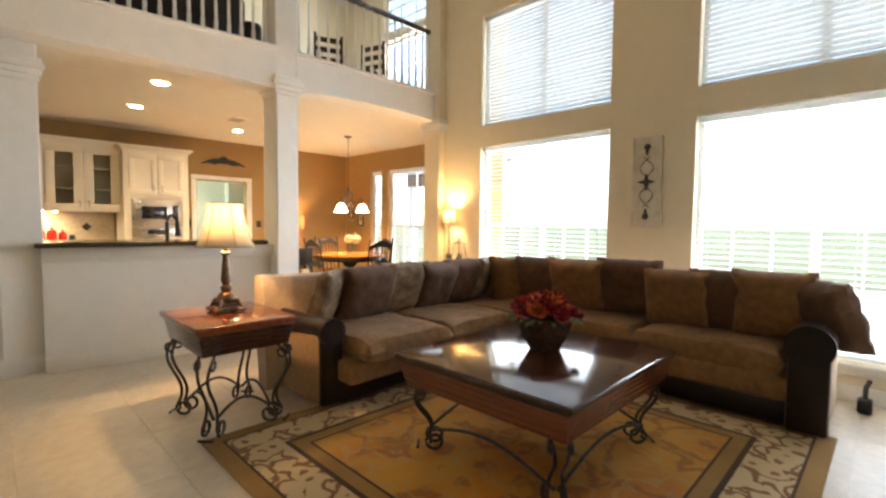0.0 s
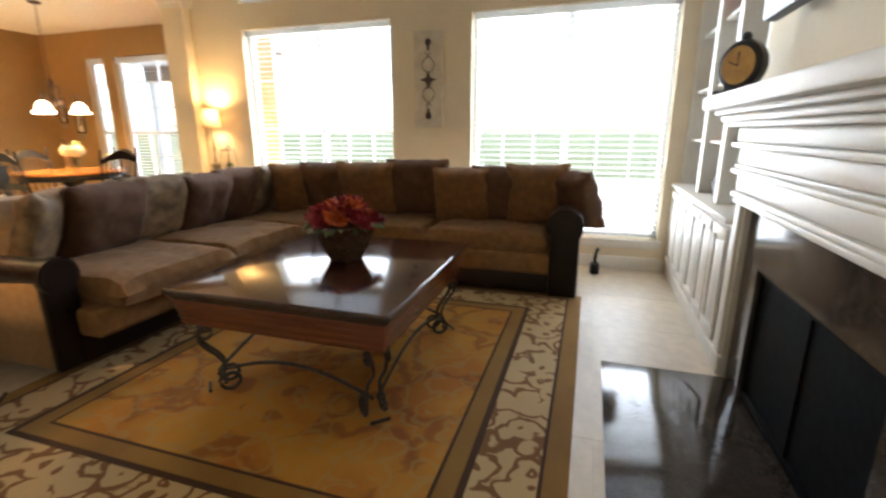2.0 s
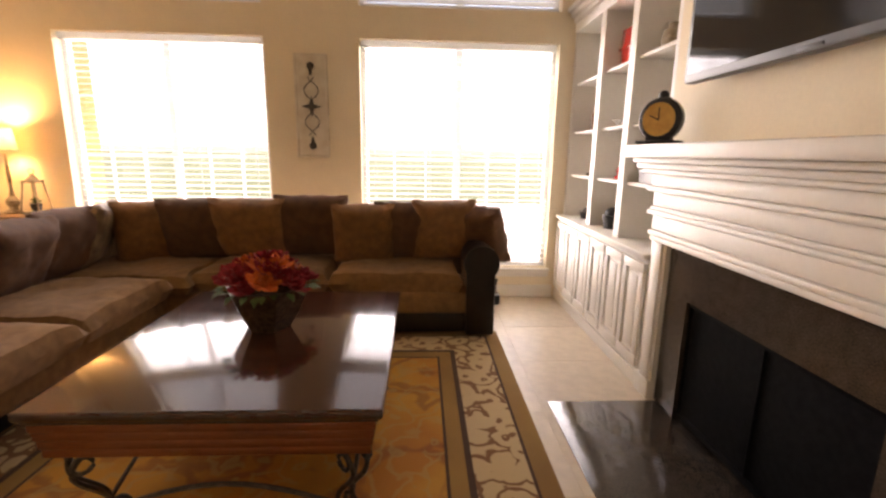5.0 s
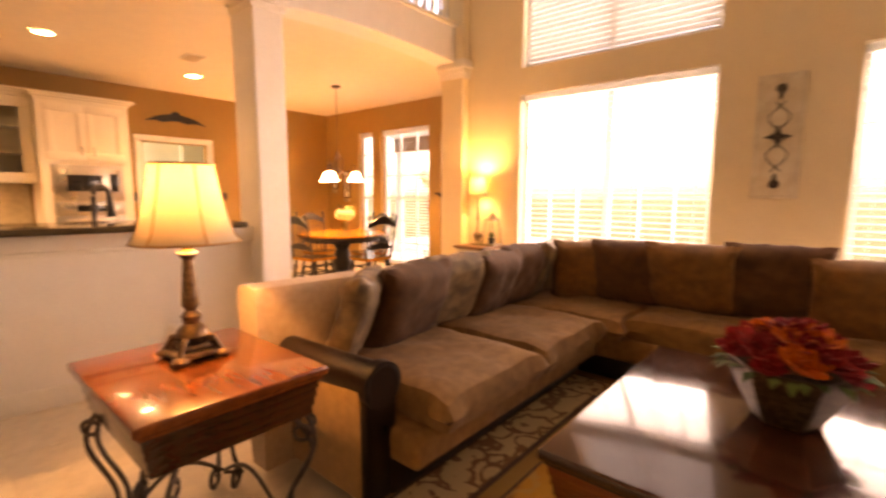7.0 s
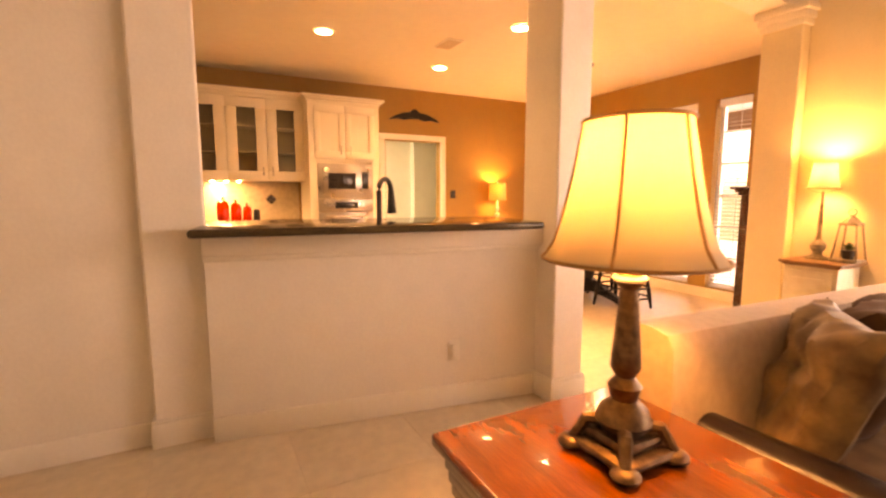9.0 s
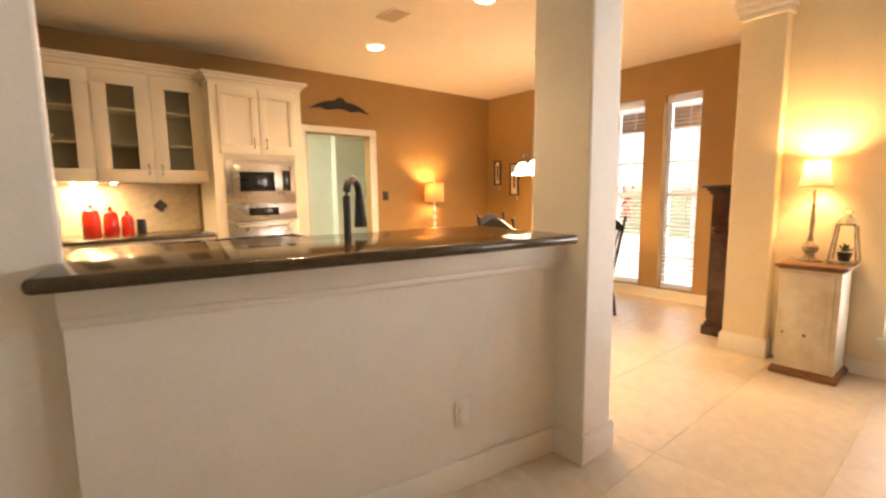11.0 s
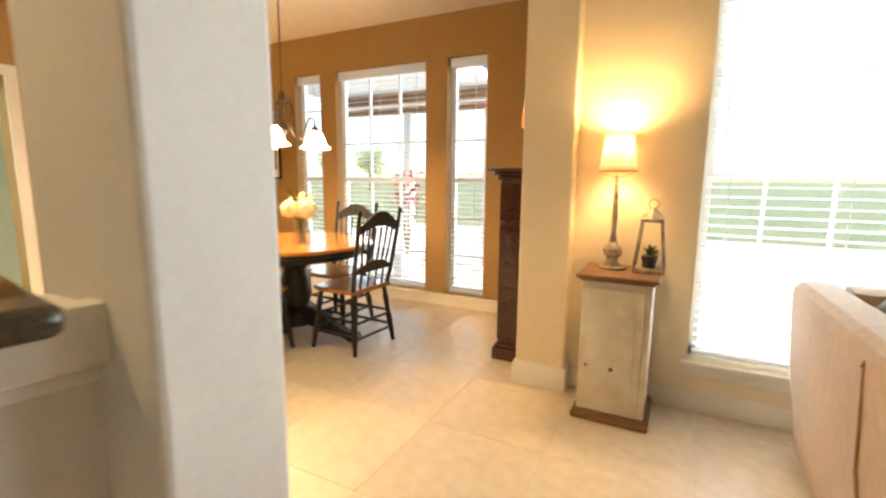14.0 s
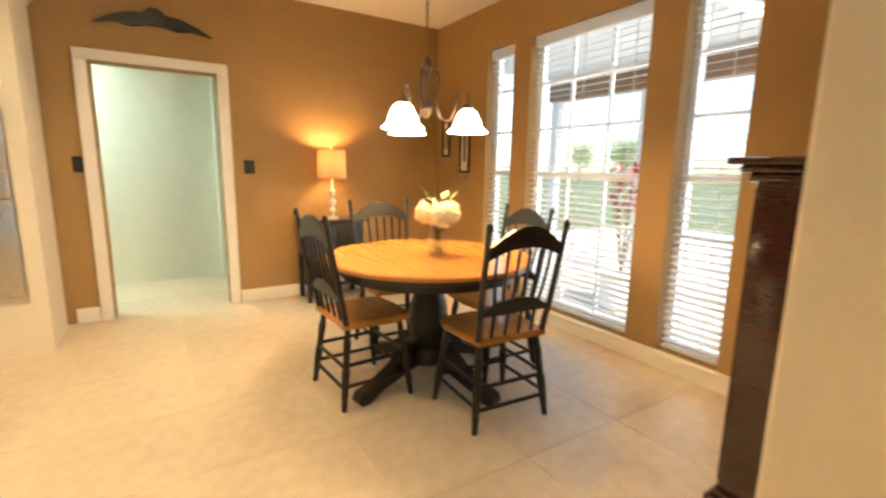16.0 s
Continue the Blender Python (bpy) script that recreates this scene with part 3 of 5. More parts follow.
for h in LOFTWIN:
    window("window", *h, DN, 4, 3, True, label="white gridded loft window")

# ---- outside ----
structure(make("ground", Build().box(-400, 400, -400, 800, -0.5, -0.3), GRASS, smooth=False), "flat green lawn", "ground")
structure(make("patio", Build().box(-8, 8, 1.38, 9.5, -0.3, -0.12, 0.02), CONCRETE, smooth=False), "pale concrete patio slab", "patio")
porch = thing("porch_roof", pose(-3.6, 1.39, 0), "covered porch with pale ceiling and square posts", "porch")
make("ceiling_board", Build().box(-2.2, 1.0, 0.0, 2.6, 2.62, 2.75), SIDING, porch, smooth=False)
make("beam", Build().box(-2.2, 1.0, 2.38, 2.6, 2.30, 2.62, 0.01), RAWWOOD, porch)
make("roof", Build().prism([(-0.0, 2.76), (2.9, 2.76), (2.9, 2.80), (0, 3.1)], "x", -2.3, 1.05), BARK, porch, smooth=False)
for x in (-2.1, -0.55, 0.87):
    make("post", Build().box(x - 0.07, x + 0.07, 2.42, 2.56, -0.12, 2.30, 0.01), SIDING, porch)

def tree(x, y, h, spread, seed):
    rnd = random.Random(seed)
    t = thing("tree", pose(x, y, -0.3), "leafy green garden tree with a forked trunk", "tree", "garden trees")
    b = Build().tube([(0, 0, 0), (0.05, 0.02, h * 0.25), (-0.04, 0.05, h * 0.5), (0.06, 0, h * 0.85)], 0.16, 8, 0.04)
    tips = []
    for i in range(9):
        a, z = i * 2.4, h * (0.35 + 0.05 * i)
        p = Vector((math.cos(a) * spread * 0.6, math.sin(a) * spread * 0.6, z + h * 0.18))
        b.tube([(0, 0, z), tuple(p * 0.5 + Vector((0, 0, z * 0.5))), tuple(p)], 0.06, 6, 0.015)
        tips += [p, p * 0.7 + Vector((0, 0, z * 0.35))]
    make("trunk", b, BARK, t)
    verts, faces = [], []
    for p in tips + [Vector((0, 0, h * 0.9))]:
        for _ in range(150):
            q = p + Vector((rnd.gauss(0, spread * 0.24), rnd.gauss(0, spread * 0.24), rnd.gauss(0, h * 0.07)))
            u = Vector((rnd.uniform(-1, 1), rnd.uniform(-1, 1), rnd.uniform(-1, 1))).normalized() * rnd.uniform(0.06, 0.12)
            v = u.orthogonal().normalized() * u.length * 0.55
            i0 = len(verts)
            verts += [q - u, q + v, q + u, q - v]
            faces.append((i0, i0 + 1, i0 + 2, i0 + 3))
    me = bpy.data.meshes.new("leaves")
    me.from_pydata([tuple(v) for v in verts], [], faces)
    me.materials.append(GREEN)
    o = new("leaves", me)
    o.parent = t
    tagged(o, kind="stuff")
for i, (x, y, h, s) in enumerate(((-33.0, 42, 5.0, 2.2), (-46.0, 50, 5.5, 2.4))):
    tree(x, y, h, s, i)

# Potted shrub under the porch
sh = thing("potted_shrub", pose(-3.30, 2.45, -0.12), "red-leaved shrub in a pale pot on the porch", "plant")
make("pot", Build().lathe([(0.15, 0), (0.17, 0.02), (0.22, 0.34), (0.24, 0.36), (0.24, 0.40), (0.20, 0.40), (0.19, 0.34)], n=24), SIDING, sh)
rs = random.Random(12)
sb = Build()
for i in range(7):
    a = i * 0.9
    sb.tube([(0, 0, 0.3), (0.06 * math.cos(a), 0.06 * math.sin(a), 0.75), (0.2 * math.cos(a), 0.12 * math.sin(a), 1.05 + 0.05 * i)], 0.010, 6, 0.004)
make("stem", sb, BARK, sh)
lv = Build()
for i in range(170):
    a, r = rs.uniform(0, 6.28), rs.uniform(0.03, 0.27)
    m = pose(r * math.cos(a), 0.6 * r * math.sin(a), rs.uniform(0.95, 1.45), rs.uniform(-50, 50), rs.uniform(-50, 50), rs.uniform(0, 360))
    lv.bm.faces.new([lv.bm.verts.new(m @ Vector(p)) for p in ((0, 0, 0), (0.03, 0.02, 0.006), (0.075, 0, 0), (0.03, -0.02, 0.006))])
make("leaves", lv, REDPETAL, sh)
# ---- living room ----
# Rug
rug = make("area_rug", Build().box(-1.312, 1.312, -1.385, 1.385, 0, 0.012, 0.004), rug_material(1.312, 1.385), at=pose(2.312, -2.285, 0))
tagged(rug, "gold and brown patterned wool rug with cream border", "rug")

# Sectional sofa
sofa = thing("sectional_sofa", pose(0.40, -0.31, 0), "taupe suede corner sofa with dark leather arms and base", "sofa")
# own frame: long left wing runs to -y, right wing to +x
LW, RW, DP = 2.66, 3.20, 0.98
make("base", Build().box(0.08, 0.72, -LW + 0.16, 0.0, 0.03, 0.19, 0.02).box(0.70, RW - 0.14, -0.66, 0.0, 0.03, 0.19, 0.02), LEATHER, sofa, label="dark brown leather base")
make("seat_rail", Build().box(0.09, 0.86, -LW + 0.16, -0.02, 0.185, 0.34, 0.03, 3).box(0.80, RW - 0.14, -0.70, -0.02, 0.185, 0.34, 0.03, 3), SUEDE, sofa)


def sofa_back(b, length, along):
    """An upholstered back with a slightly flared outer face and a rounded top."""
    prof = [(0.05, 0.04), (-0.01, 0.45), (-0.03, 0.76), (-0.025, 0.80), (0.0, 0.822), (0.06, 0.828), (0.12, 0.815), (0.14, 0.78), (0.17, 0.04)]
    if along == "y":
        b.prism(prof, "y", -length, 0.02)
        for v in b.bm.verts:
            if v.co.y < -1:
                v.co.z *= 1.08
    else:
        b.prism([(-u, v) for u, v in prof], "x", 0.14, length)
    return b


make("backrest", sofa_back(sofa_back(Build(), LW + 0.11, "y"), RW - 0.10, "x"), BACKCLOTH, sofa, label="beige upholstered sofa back")
for y in (-0.87, -1.77):
    make("back_seam", Build().tube([(0.046, y, 0.08), (-0.012, y, 0.45), (-0.031, y, 0.76), (-0.02, y, 0.812), (0.06, y, 0.83), (0.13, y, 0.815)], 0.006, 6), TAN, sofa)


def seat(w, d, x, y, sd):
    b = Build().cushion(w, d, 0.20, pose(x, y, 0.41), 0.20, 26, 0.12, sd)
    make("seat_cushion", b, SUEDE, sofa)


for i in range(2):
    seat(0.84, 0.83, 0.55, -2.02 + 0.82 * i, i)
seat(0.94, 0.86, 0.60, -0.38, 3)
for i in range(2):
    seat(0.98, 0.70, 1.50 + 0.97 * i, -0.35, 5 + i)


def rolled_arm(x0, x1, y0, y1, along):
    """Leather roll over an upholstered side panel; along is the axis of the roll."""
    b, c, k = Build(), Build(), Build()
    if along == "x":
        ym = (y0 + y1) / 2
        c.box(x0, x1 - 0.03, y0 + 0.03, y1 - 0.03, 0.04, 0.52, 0.02)
        b.tube([(x0 + (x1 - x0) * i / 6, ym - 0.10 * (1 - i / 6) ** 1.5, 0.535 + 0.05 * (1 - i / 6) ** 2) for i in range(7)], 0.07, 24, 0.085)
        k.box(x1 - 0.05, x1 + 0.005, y0 + 0.035, y1 - 0.035, 0.03, 0.53, 0.02)
        k.tube([(x1 - 0.03, ym, 0.535), (x1 + 0.012, ym, 0.535)], 0.098, 28)
        for i in range(22):
            a = -0.5 + i * 4.15 / 21
            k.ball((x1 + 0.012, ym + 0.082 * math.cos(a), 0.535 + 0.082 * math.sin(a)), 0.007, sub=1)
    else:
        xm = (x0 + x1) / 2
        c.box(x0 + 0.03, x1 - 0.03, y0 + 0.03, y1, 0.04, 0.55, 0.02)
        b.tube([(xm, y0 + (y1 - y0) * i / 6, 0.57) for i in range(7)], 0.115, 24)
        k.box(x0 + 0.015, x1 - 0.015, y0 - 0.005, y0 + 0.05, 0.03, 0.56, 0.02)
        k.tube([(xm, y0 + 0.03, 0.57), (xm, y0 - 0.012, 0.57)], 0.128, 28)
    make("arm_panel", c, TAN, sofa, label="tan upholstered arm side")
    make("arm_roll", b, LEATHER, sofa, label="rolled dark leather arm")
    make("arm_front", k, LEATHER, sofa, label="dark leather arm front with nail heads")


rolled_arm(0.0, 0.70, -LW, -LW + 0.24, "x")
rolled_arm(RW - 0.24, RW, -0.72, 0.0, "y")


def pillow(x, y, z, w, h, mat, yaw, lean, sd, label, thick=0.24):
    m = pose(x, y, z, 0, 0, yaw) @ pose(0, 0, 0, 90 - lean, 0, 0)
    o = make("throw_pillow", Build().cushion(w, h, thick, Matrix(), 0.40, 26, 0.34, sd), mat, at=m)
    tagged(o, label, "pillow", "sofa back pillows")


PILLOW_LABEL = {PILLOW_A: "dark brown suede back pillow on the sofa", PILLOW_B: "bronze velvet back pillow on the sofa", PILLOW_C: "silver tan damask pillow leaning on the sofa"}
row = ((-2.62, 0.46, PILLOW_C, 38), (-2.27, 0.56, PILLOW_A, 6), (-1.88, 0.54, PILLOW_C, -8), (-1.48, 0.52, PILLOW_A, 5), (-1.10, 0.54, PILLOW_A, -6), (-0.76, 0.50, PILLOW_C, 20))
for i, (y, w, mt, tw) in enumerate(row):
    pillow(0.66 + 0.02 * (i % 2), y, 0.70 + 0.012 * (i % 3), w, 0.48, mt, -90 + tw, 20 + 3 * (i % 2), i, PILLOW_LABEL[mt], 0.17 if mt is PILLOW_C else 0.23)
row = ((0.98, 0.50, PILLOW_B, 32), (1.32, 0.54, PILLOW_A, 4), (1.74, 0.58, PILLOW_B, -3), (2.20, 0.56, PILLOW_A, 4), (2.60, 0.50, PILLOW_B, 3), (2.95, 0.52, PILLOW_A, -8), (3.22, 0.50, PILLOW_B, 6), (3.47, 0.56, PILLOW_A, -38))
for i, (x, w, mt, tw) in enumerate(row):
    up = -0.01 if i == 7 else 0.018 * ((i * 5) % 4 - 1)
    pillow(x, -0.58 - 0.03 * (mt is PILLOW_B), 0.73 + up, w, 0.50, mt, 180 + tw, 30 if i == 7 else 14 + 3 * (i % 3), 20 + i, PILLOW_LABEL[mt])

# Iron-legged tables
def scroll_leg(cx, cy, ang, h, size):
    """Two S-curved iron rods with rolled feet, side by side."""
    b = Build()
    for s in (-0.045, 0.045):
        pts = []
        for i in range(26):
            t = i / 25
            out = size * (0.42 * math.sin(t * math.pi * 1.9) * (1 - 0.25 * t) + 0.1)
            pts.append((out, s * (1 - 0.5 * math.sin(math.pi * t)), h * (1 - t) + 0.06 * t))
        x, y, z = pts[-1]
        for i in range(1, 17):
            a = i / 16 * 2 * math.pi * 1.1
            r = 0.052 * (1 - 0.5 * i / 16)
            pts.append((x - 0.052 + r * math.cos(-a), y, z - 0.0 + r * math.sin(-a) ))
        b.tube(pts, 0.0095, 6)
        top = [(0.035 + 0.028 * math.cos(a), s, h - 0.05 + 0.028 * math.sin(a)) for a in [k * 0.5 for k in range(14)]]
        b.tube(top, 0.008, 6)
    b.tube([(0.045, -0.045, 0.02), (0.045, 0.045, 0.02)], 0.008, 6)
    return b.turn(pose(cx, cy, 0, 0, 0, ang))

def iron_table(name, x0, x1, y0, y1, h, apron, topmat, sidemat, label, category):
    w, d = (x1 - x0) / 2, (y1 - y0) / 2
    inset = 0.13 if name == "coffee_table" else 0.09
    t = thing(name, pose((x0 + x1) / 2, (y0 + y1) / 2, 0.012 if name == "coffee_table" else 0), label, category)
    h -= 0.012 if name == "coffee_table" else 0
    make("top", Build().box(-w, w, -d, d, h - 0.035, h, 0.01, 3).box(-w + 0.015, w - 0.015, -d + 0.015, d - 0.015, h - 0.05, h - 0.034, 0.004), topmat, t)
    b = Build()
    for k in range(4):
        dx = 0.025 + 0.006 * k
        b.box(-w + dx, w - dx, -d + dx, d - dx, h - 0.05 - apron * (k + 1) / 4, h - 0.05 - apron * k / 4 + 0.001, 0.003)
    make("apron", b, sidemat, t)
    for sx, sy in ((-1, -1), (1, -1), (1, 1), (-1, 1)):
        make("leg", scroll_leg(sx * (w - inset), sy * (d - inset), math.degrees(math.atan2(sy, sx)), h - apron - 0.05, 0.13), IRON, t, label="scrolled wrought iron leg")
    st = Build()
    for sy in (-1, 1):
        st.tube([(-w + 0.14 + (2 * w - 0.28) * i / 12, sy * (d - 0.13), 0.10 + 0.10 * math.sin(math.pi * i / 12)) for i in range(13)], 0.009, 6)
    for sx in (-1, 1):
        st.tube([(sx * (w - 0.13), -d + 0.14 + (2 * d - 0.28) * i / 12, 0.10 + 0.10 * math.sin(math.pi * i / 12)) for i in range(13)], 0.009, 6)
    make("stretcher", st, IRON, t)
    return t
iron_table("coffee_table", 1.83, 2.935, -2.90, -1.67, 0.562, 0.13, DARKWOOD, REDWOOD, "square dark cherry coffee table with iron scroll legs", "coffee table")
iron_table("side_table", 0.36, 1.10, -3.71, -3.10, 0.690, 0.13, REDWOOD, DARKWOOD, "red-brown wooden side table with iron scroll legs", "side table")

# Flower bowl
bowl = thing("flower_bowl", pose(2.37, -2.20, 0.563), "bronze bowl of red and orange silk flowers", "flower arrangement")
make("bowl", Build().lathe([(0.095, 0), (0.10, 0.01), (0.135, 0.07), (0.175, 0.165), (0.182, 0.19), (0.168, 0.19), (0.13, 0.12)], n=6), BRONZE, bowl, smooth=False, label="faceted bronze bowl")
def blossom(r, petals, rnd):
    b = Build()
    for ring, (k, tilt, rr) in enumerate(((petals, 20, 1.0), (petals - 2, 48, 0.8), (petals - 3, 72, 0.55))):
        for i in range(k):
            a = 360 * (i + 0.5 * ring) / k + rnd.uniform(-8, 8)
            g = bmesh.ops.create_grid(b.bm, x_segments=3, y_segments=2, size=0.5)["verts"]
            m = pose(0, 0, 0, 0, 0, a) @ pose(0, 0, 0, 0, -tilt + rnd.uniform(-9, 9), 0)
            for v in g:
                x, y = v.co.x + 0.5, v.co.y
                v.co = m @ Vector((x * r * rr, y * r * 0.75 * math.sin(math.pi * (0.12 + 0.8 * x)), 0.25 * r * (x * x - 4 * y * y * x * 0.5)))
    return b
rnd = random.Random(5)
for i in range(30):
    a, q = i * 2.399, math.sqrt((i + 0.5) / 30)
    x, y, z = 0.155 * q * math.cos(a), 0.155 * q * math.sin(a), 0.19 + 0.10 * (1 - q * q) + rnd.uniform(-0.02, 0.02)
    mt = ORANGEPETAL if i in (2, 5, 9, 16, 23) else REDPETAL
    make("flower", blossom(rnd.uniform(0.055, 0.08), 7, rnd), mt, bowl, at=pose(x, y, z, math.degrees(-0.9 * y / 0.2), math.degrees(0.9 * x / 0.2), rnd.uniform(0, 90)))
lv = Build()
for i in range(26):
    a = i * 2.4
    m = pose(0.17 * math.cos(a), 0.17 * math.sin(a), 0.19, 0, rnd.uniform(-10, 35), math.degrees(a))
    g = [lv.bm.verts.new(m @ Vector(p)) for p in ((0, 0, 0), (0.03, 0.018, 0.01), (0.065, 0, 0), (0.03, -0.018, 0.01))]
    lv.bm.faces.new(g)
make("leaves", lv, GREEN, bowl)

# Table lamp on the side table
def bulb_light(x, y, z, watts):
    lamp("bulb_light", "POINT", pose(x, y, z), watts, WARM, 0.035)

def bell_shade(r0, r1, h, z, n=48, fl=0.0, ribs=8):
    prof = [(i / 10, r0 + (r1 - r0) * (i / 10) ** 0.6) for i in range(11)]
    b = Build()
    rings = []
    for t, r in prof:
        rings.append([b.bm.verts.new(((r * (1 - 0.03 * abs(math.sin(ribs / 2 * a)))) * math.cos(a), (r * (1 - 0.03 * abs(math.sin(ribs / 2 * a)))) * math.sin(a), z + t * h)) for a in [2 * math.pi * j / n for j in range(n)]])
    for a, c in zip(rings, rings[1:]):
        for j in range(n):
            b.bm.faces.new((a[j], a[(j + 1) % n], c[(j + 1) % n], c[j]))
    return b
tl = thing("table_lamp", pose(0.64, -3.38, 0.691), "lit bronze table lamp with cream bell shade", "table lamp")
make("base", Build().box(-0.085, 0.085, -0.085, 0.085, 0.012, 0.035, 0.012).box(-0.06, 0.06, -0.06, 0.06, 0.035, 0.06, 0.01).lathe([(0.045, 0.06), (0.06, 0.085), (0.05, 0.11), (0.028, 0.13)], n=20), BRONZE, tl)
ft = Build()
for i in range(4):
    a = math.pi / 4 + i * math.pi / 2
    ft.ball((0.105 * math.cos(a), 0.105 * math.sin(a), 0.016), 0.026, 1.2, 1.2, 0.6)
    ft.tube([(0.04 * math.cos(a), 0.04 * math.sin(a), 0.075), (0.075 * math.cos(a), 0.075 * math.sin(a), 0.075), (0.105 * math.cos(a), 0.105 * math.sin(a), 0.02)], 0.016, 8, 0.012)
make("foot", ft, BRONZE, tl)
make("stem", Build().lathe([(0.028, 0.13), (0.036, 0.16), (0.02, 0.18), (0.032, 0.20), (0.03, 0.23), (0.018, 0.37), (0.03, 0.385), (0.03, 0.395), (0.018, 0.41), (0.012, 0.55)], n=18), BRONZE, tl)
make("collar", Build().lathe([(0.033, 0.388), (0.037, 0.394), (0.033, 0.40)], n=18).lathe([(0.022, 0.42), (0.026, 0.432), (0.022, 0.444)], n=18), CERAMIC, tl)
make("shade", bell_shade(0.182, 0.105, 0.28, 0.435, ribs=6), SHADE, tl, label="cream fabric bell shade, lit")
rb = Build()
for j in range(6):
    a = 2 * math.pi * j / 6
    rb.tube([((0.183 + (0.106 - 0.183) * (i / 8) ** 0.6) * math.cos(a), (0.183 + (0.106 - 0.183) * (i / 8) ** 0.6) * math.sin(a), 0.435 + 0.28 * i / 8) for i in range(9)], 0.003, 5)
for r, z in ((0.182, 0.435), (0.105, 0.715)):
    rb.tube([(r * math.cos(k * math.pi / 12), r * math.sin(k * math.pi / 12), z) for k in range(25)], 0.004, 5)
make("shade_piping", rb, TAN, tl)
make("bulb", Build().ball((0, 0, 0.58), 0.03, sz=1.3), BULB, tl)
bulb_light(0.64, -3.38, 0.691 + 0.65, 6.5)

# Pedestal cabinet with lamp and lantern
pc = thing("pedestal_cabinet", pose(-0.345, -0.20, 0), "narrow distressed white cabinet with brown wood top", "cabinet")
make("body", Build().box(-0.165, 0.165, -0.16, 0.16, 0.05, 0.745, 0.006), WORNWHITE, pc)
make("door", Build().box(-0.135, 0.135, -0.172, -0.158, 0.10, 0.71, 0.005).box(-0.10, 0.10, -0.176, -0.17, 0.15, 0.66, 0.003), WORNWHITE, pc)
make("knob", Build().lathe([(0.004, 0), (0.004, 0.012), (0.011, 0.018), (0.009, 0.026)], n=12).turn(pose(0.0, -0.17, 0.30, 90)), RAWWOOD, pc)
make("latch", Build().ball((-0.125, -0.176, 0.30), 0.008), RAWWOOD, pc)
make("base", Build().box(-0.19, 0.19, -0.19, 0.185, 0, 0.035, 0.01).box(-0.178, 0.178, -0.175, 0.172, 0.03, 0.05, 0.006), RAWWOOD, pc)
make("top", Build().box(-0.195, 0.195, -0.19, 0.19, 0.757, 0.778, 0.006).box(-0.178, 0.178, -0.172, 0.172, 0.743, 0.758, 0.004), RAWWOOD, pc)
sl = thing("buffet_lamp", pose(-0.40, -0.15, 0.779), "slender lit buffet lamp with antique stone base", "table lamp")
sl.scale = (1, 1, 0.955)
make("base", Build().lathe([(0.075, 0), (0.075, 0.012), (0.05, 0.02), (0.03, 0.035), (0.03, 0.06), (0.045, 0.075), (0.05, 0.11), (0.03, 0.135), (0.02, 0.15)], n=12), STONE, sl)
make("stem", Build().lathe([(0.02, 0.15), (0.012, 0.2), (0.015, 0.3), (0.008, 0.52)], n=12), STONE, sl)
make("shade", bell_shade(0.095, 0.07, 0.19, 0.54, ribs=0), SHADE, sl, label="cream shade, lit")
make("shade_rim", Build().tube([(0.102 * math.cos(k * math.pi / 12), 0.102 * math.sin(k * math.pi / 12), 0.54) for k in range(25)], 0.004, 5).tube([(-0.102, 0, 0.54), (0, 0, 0.50), (0.102, 0, 0.54)], 0.002, 4), TAN, sl)
make("bulb", Build().ball((0, 0, 0.62), 0.026, sz=1.3), BULB, sl)
bulb_light(-0.40, -0.15, 0.779 + 0.645, 5.5)
ln = thing("lantern", pose(-0.215, -0.15, 0.779), "wood and glass lantern holding a small plant", "lantern")
ln.scale = (1.2, 1.2, 1.15)
b = Build().box(-0.065, 0.065, -0.065, 0.065, 0, 0.018, 0.004)
for sx, sy in ((-1, -1), (1, -1), (1, 1), (-1, 1)):
    b.tube([(sx * 0.06, sy * 0.06, 0.015), (sx * 0.038, sy * 0.038, 0.23)], 0.006, 6)
b.box(-0.045, 0.045, -0.045, 0.045, 0.225, 0.24, 0.003)
b.lathe([(0.05, 0.24), (0.03, 0.265), (0.012, 0.285)], n=4)
b.tube([(0.02 * math.cos(k * 0.45), 0, 0.305 + 0.02 * math.sin(k * 0.45)) for k in range(15)], 0.003, 5)
make("frame", b, STONE, ln)
make("pot", Build().lathe([(0.025, 0.018), (0.036, 0.07), (0.03, 0.07)], n=12), PLASTIC, ln)
lv = Build()
for i in range(24):
    a, t = i * 2.4, 20 + (i % 5) * 14
    m = pose(0, 0, 0.07, 0, -t, math.degrees(a))
    lv.bm.faces.new([lv.bm.verts.new(m @ Vector(p)) for p in ((0, 0, 0), (0.03, 0.008, 0.004), (0.055, 0, 0), (0.03, -0.008, 0.004))])
make("plant", lv, GREEN, ln)

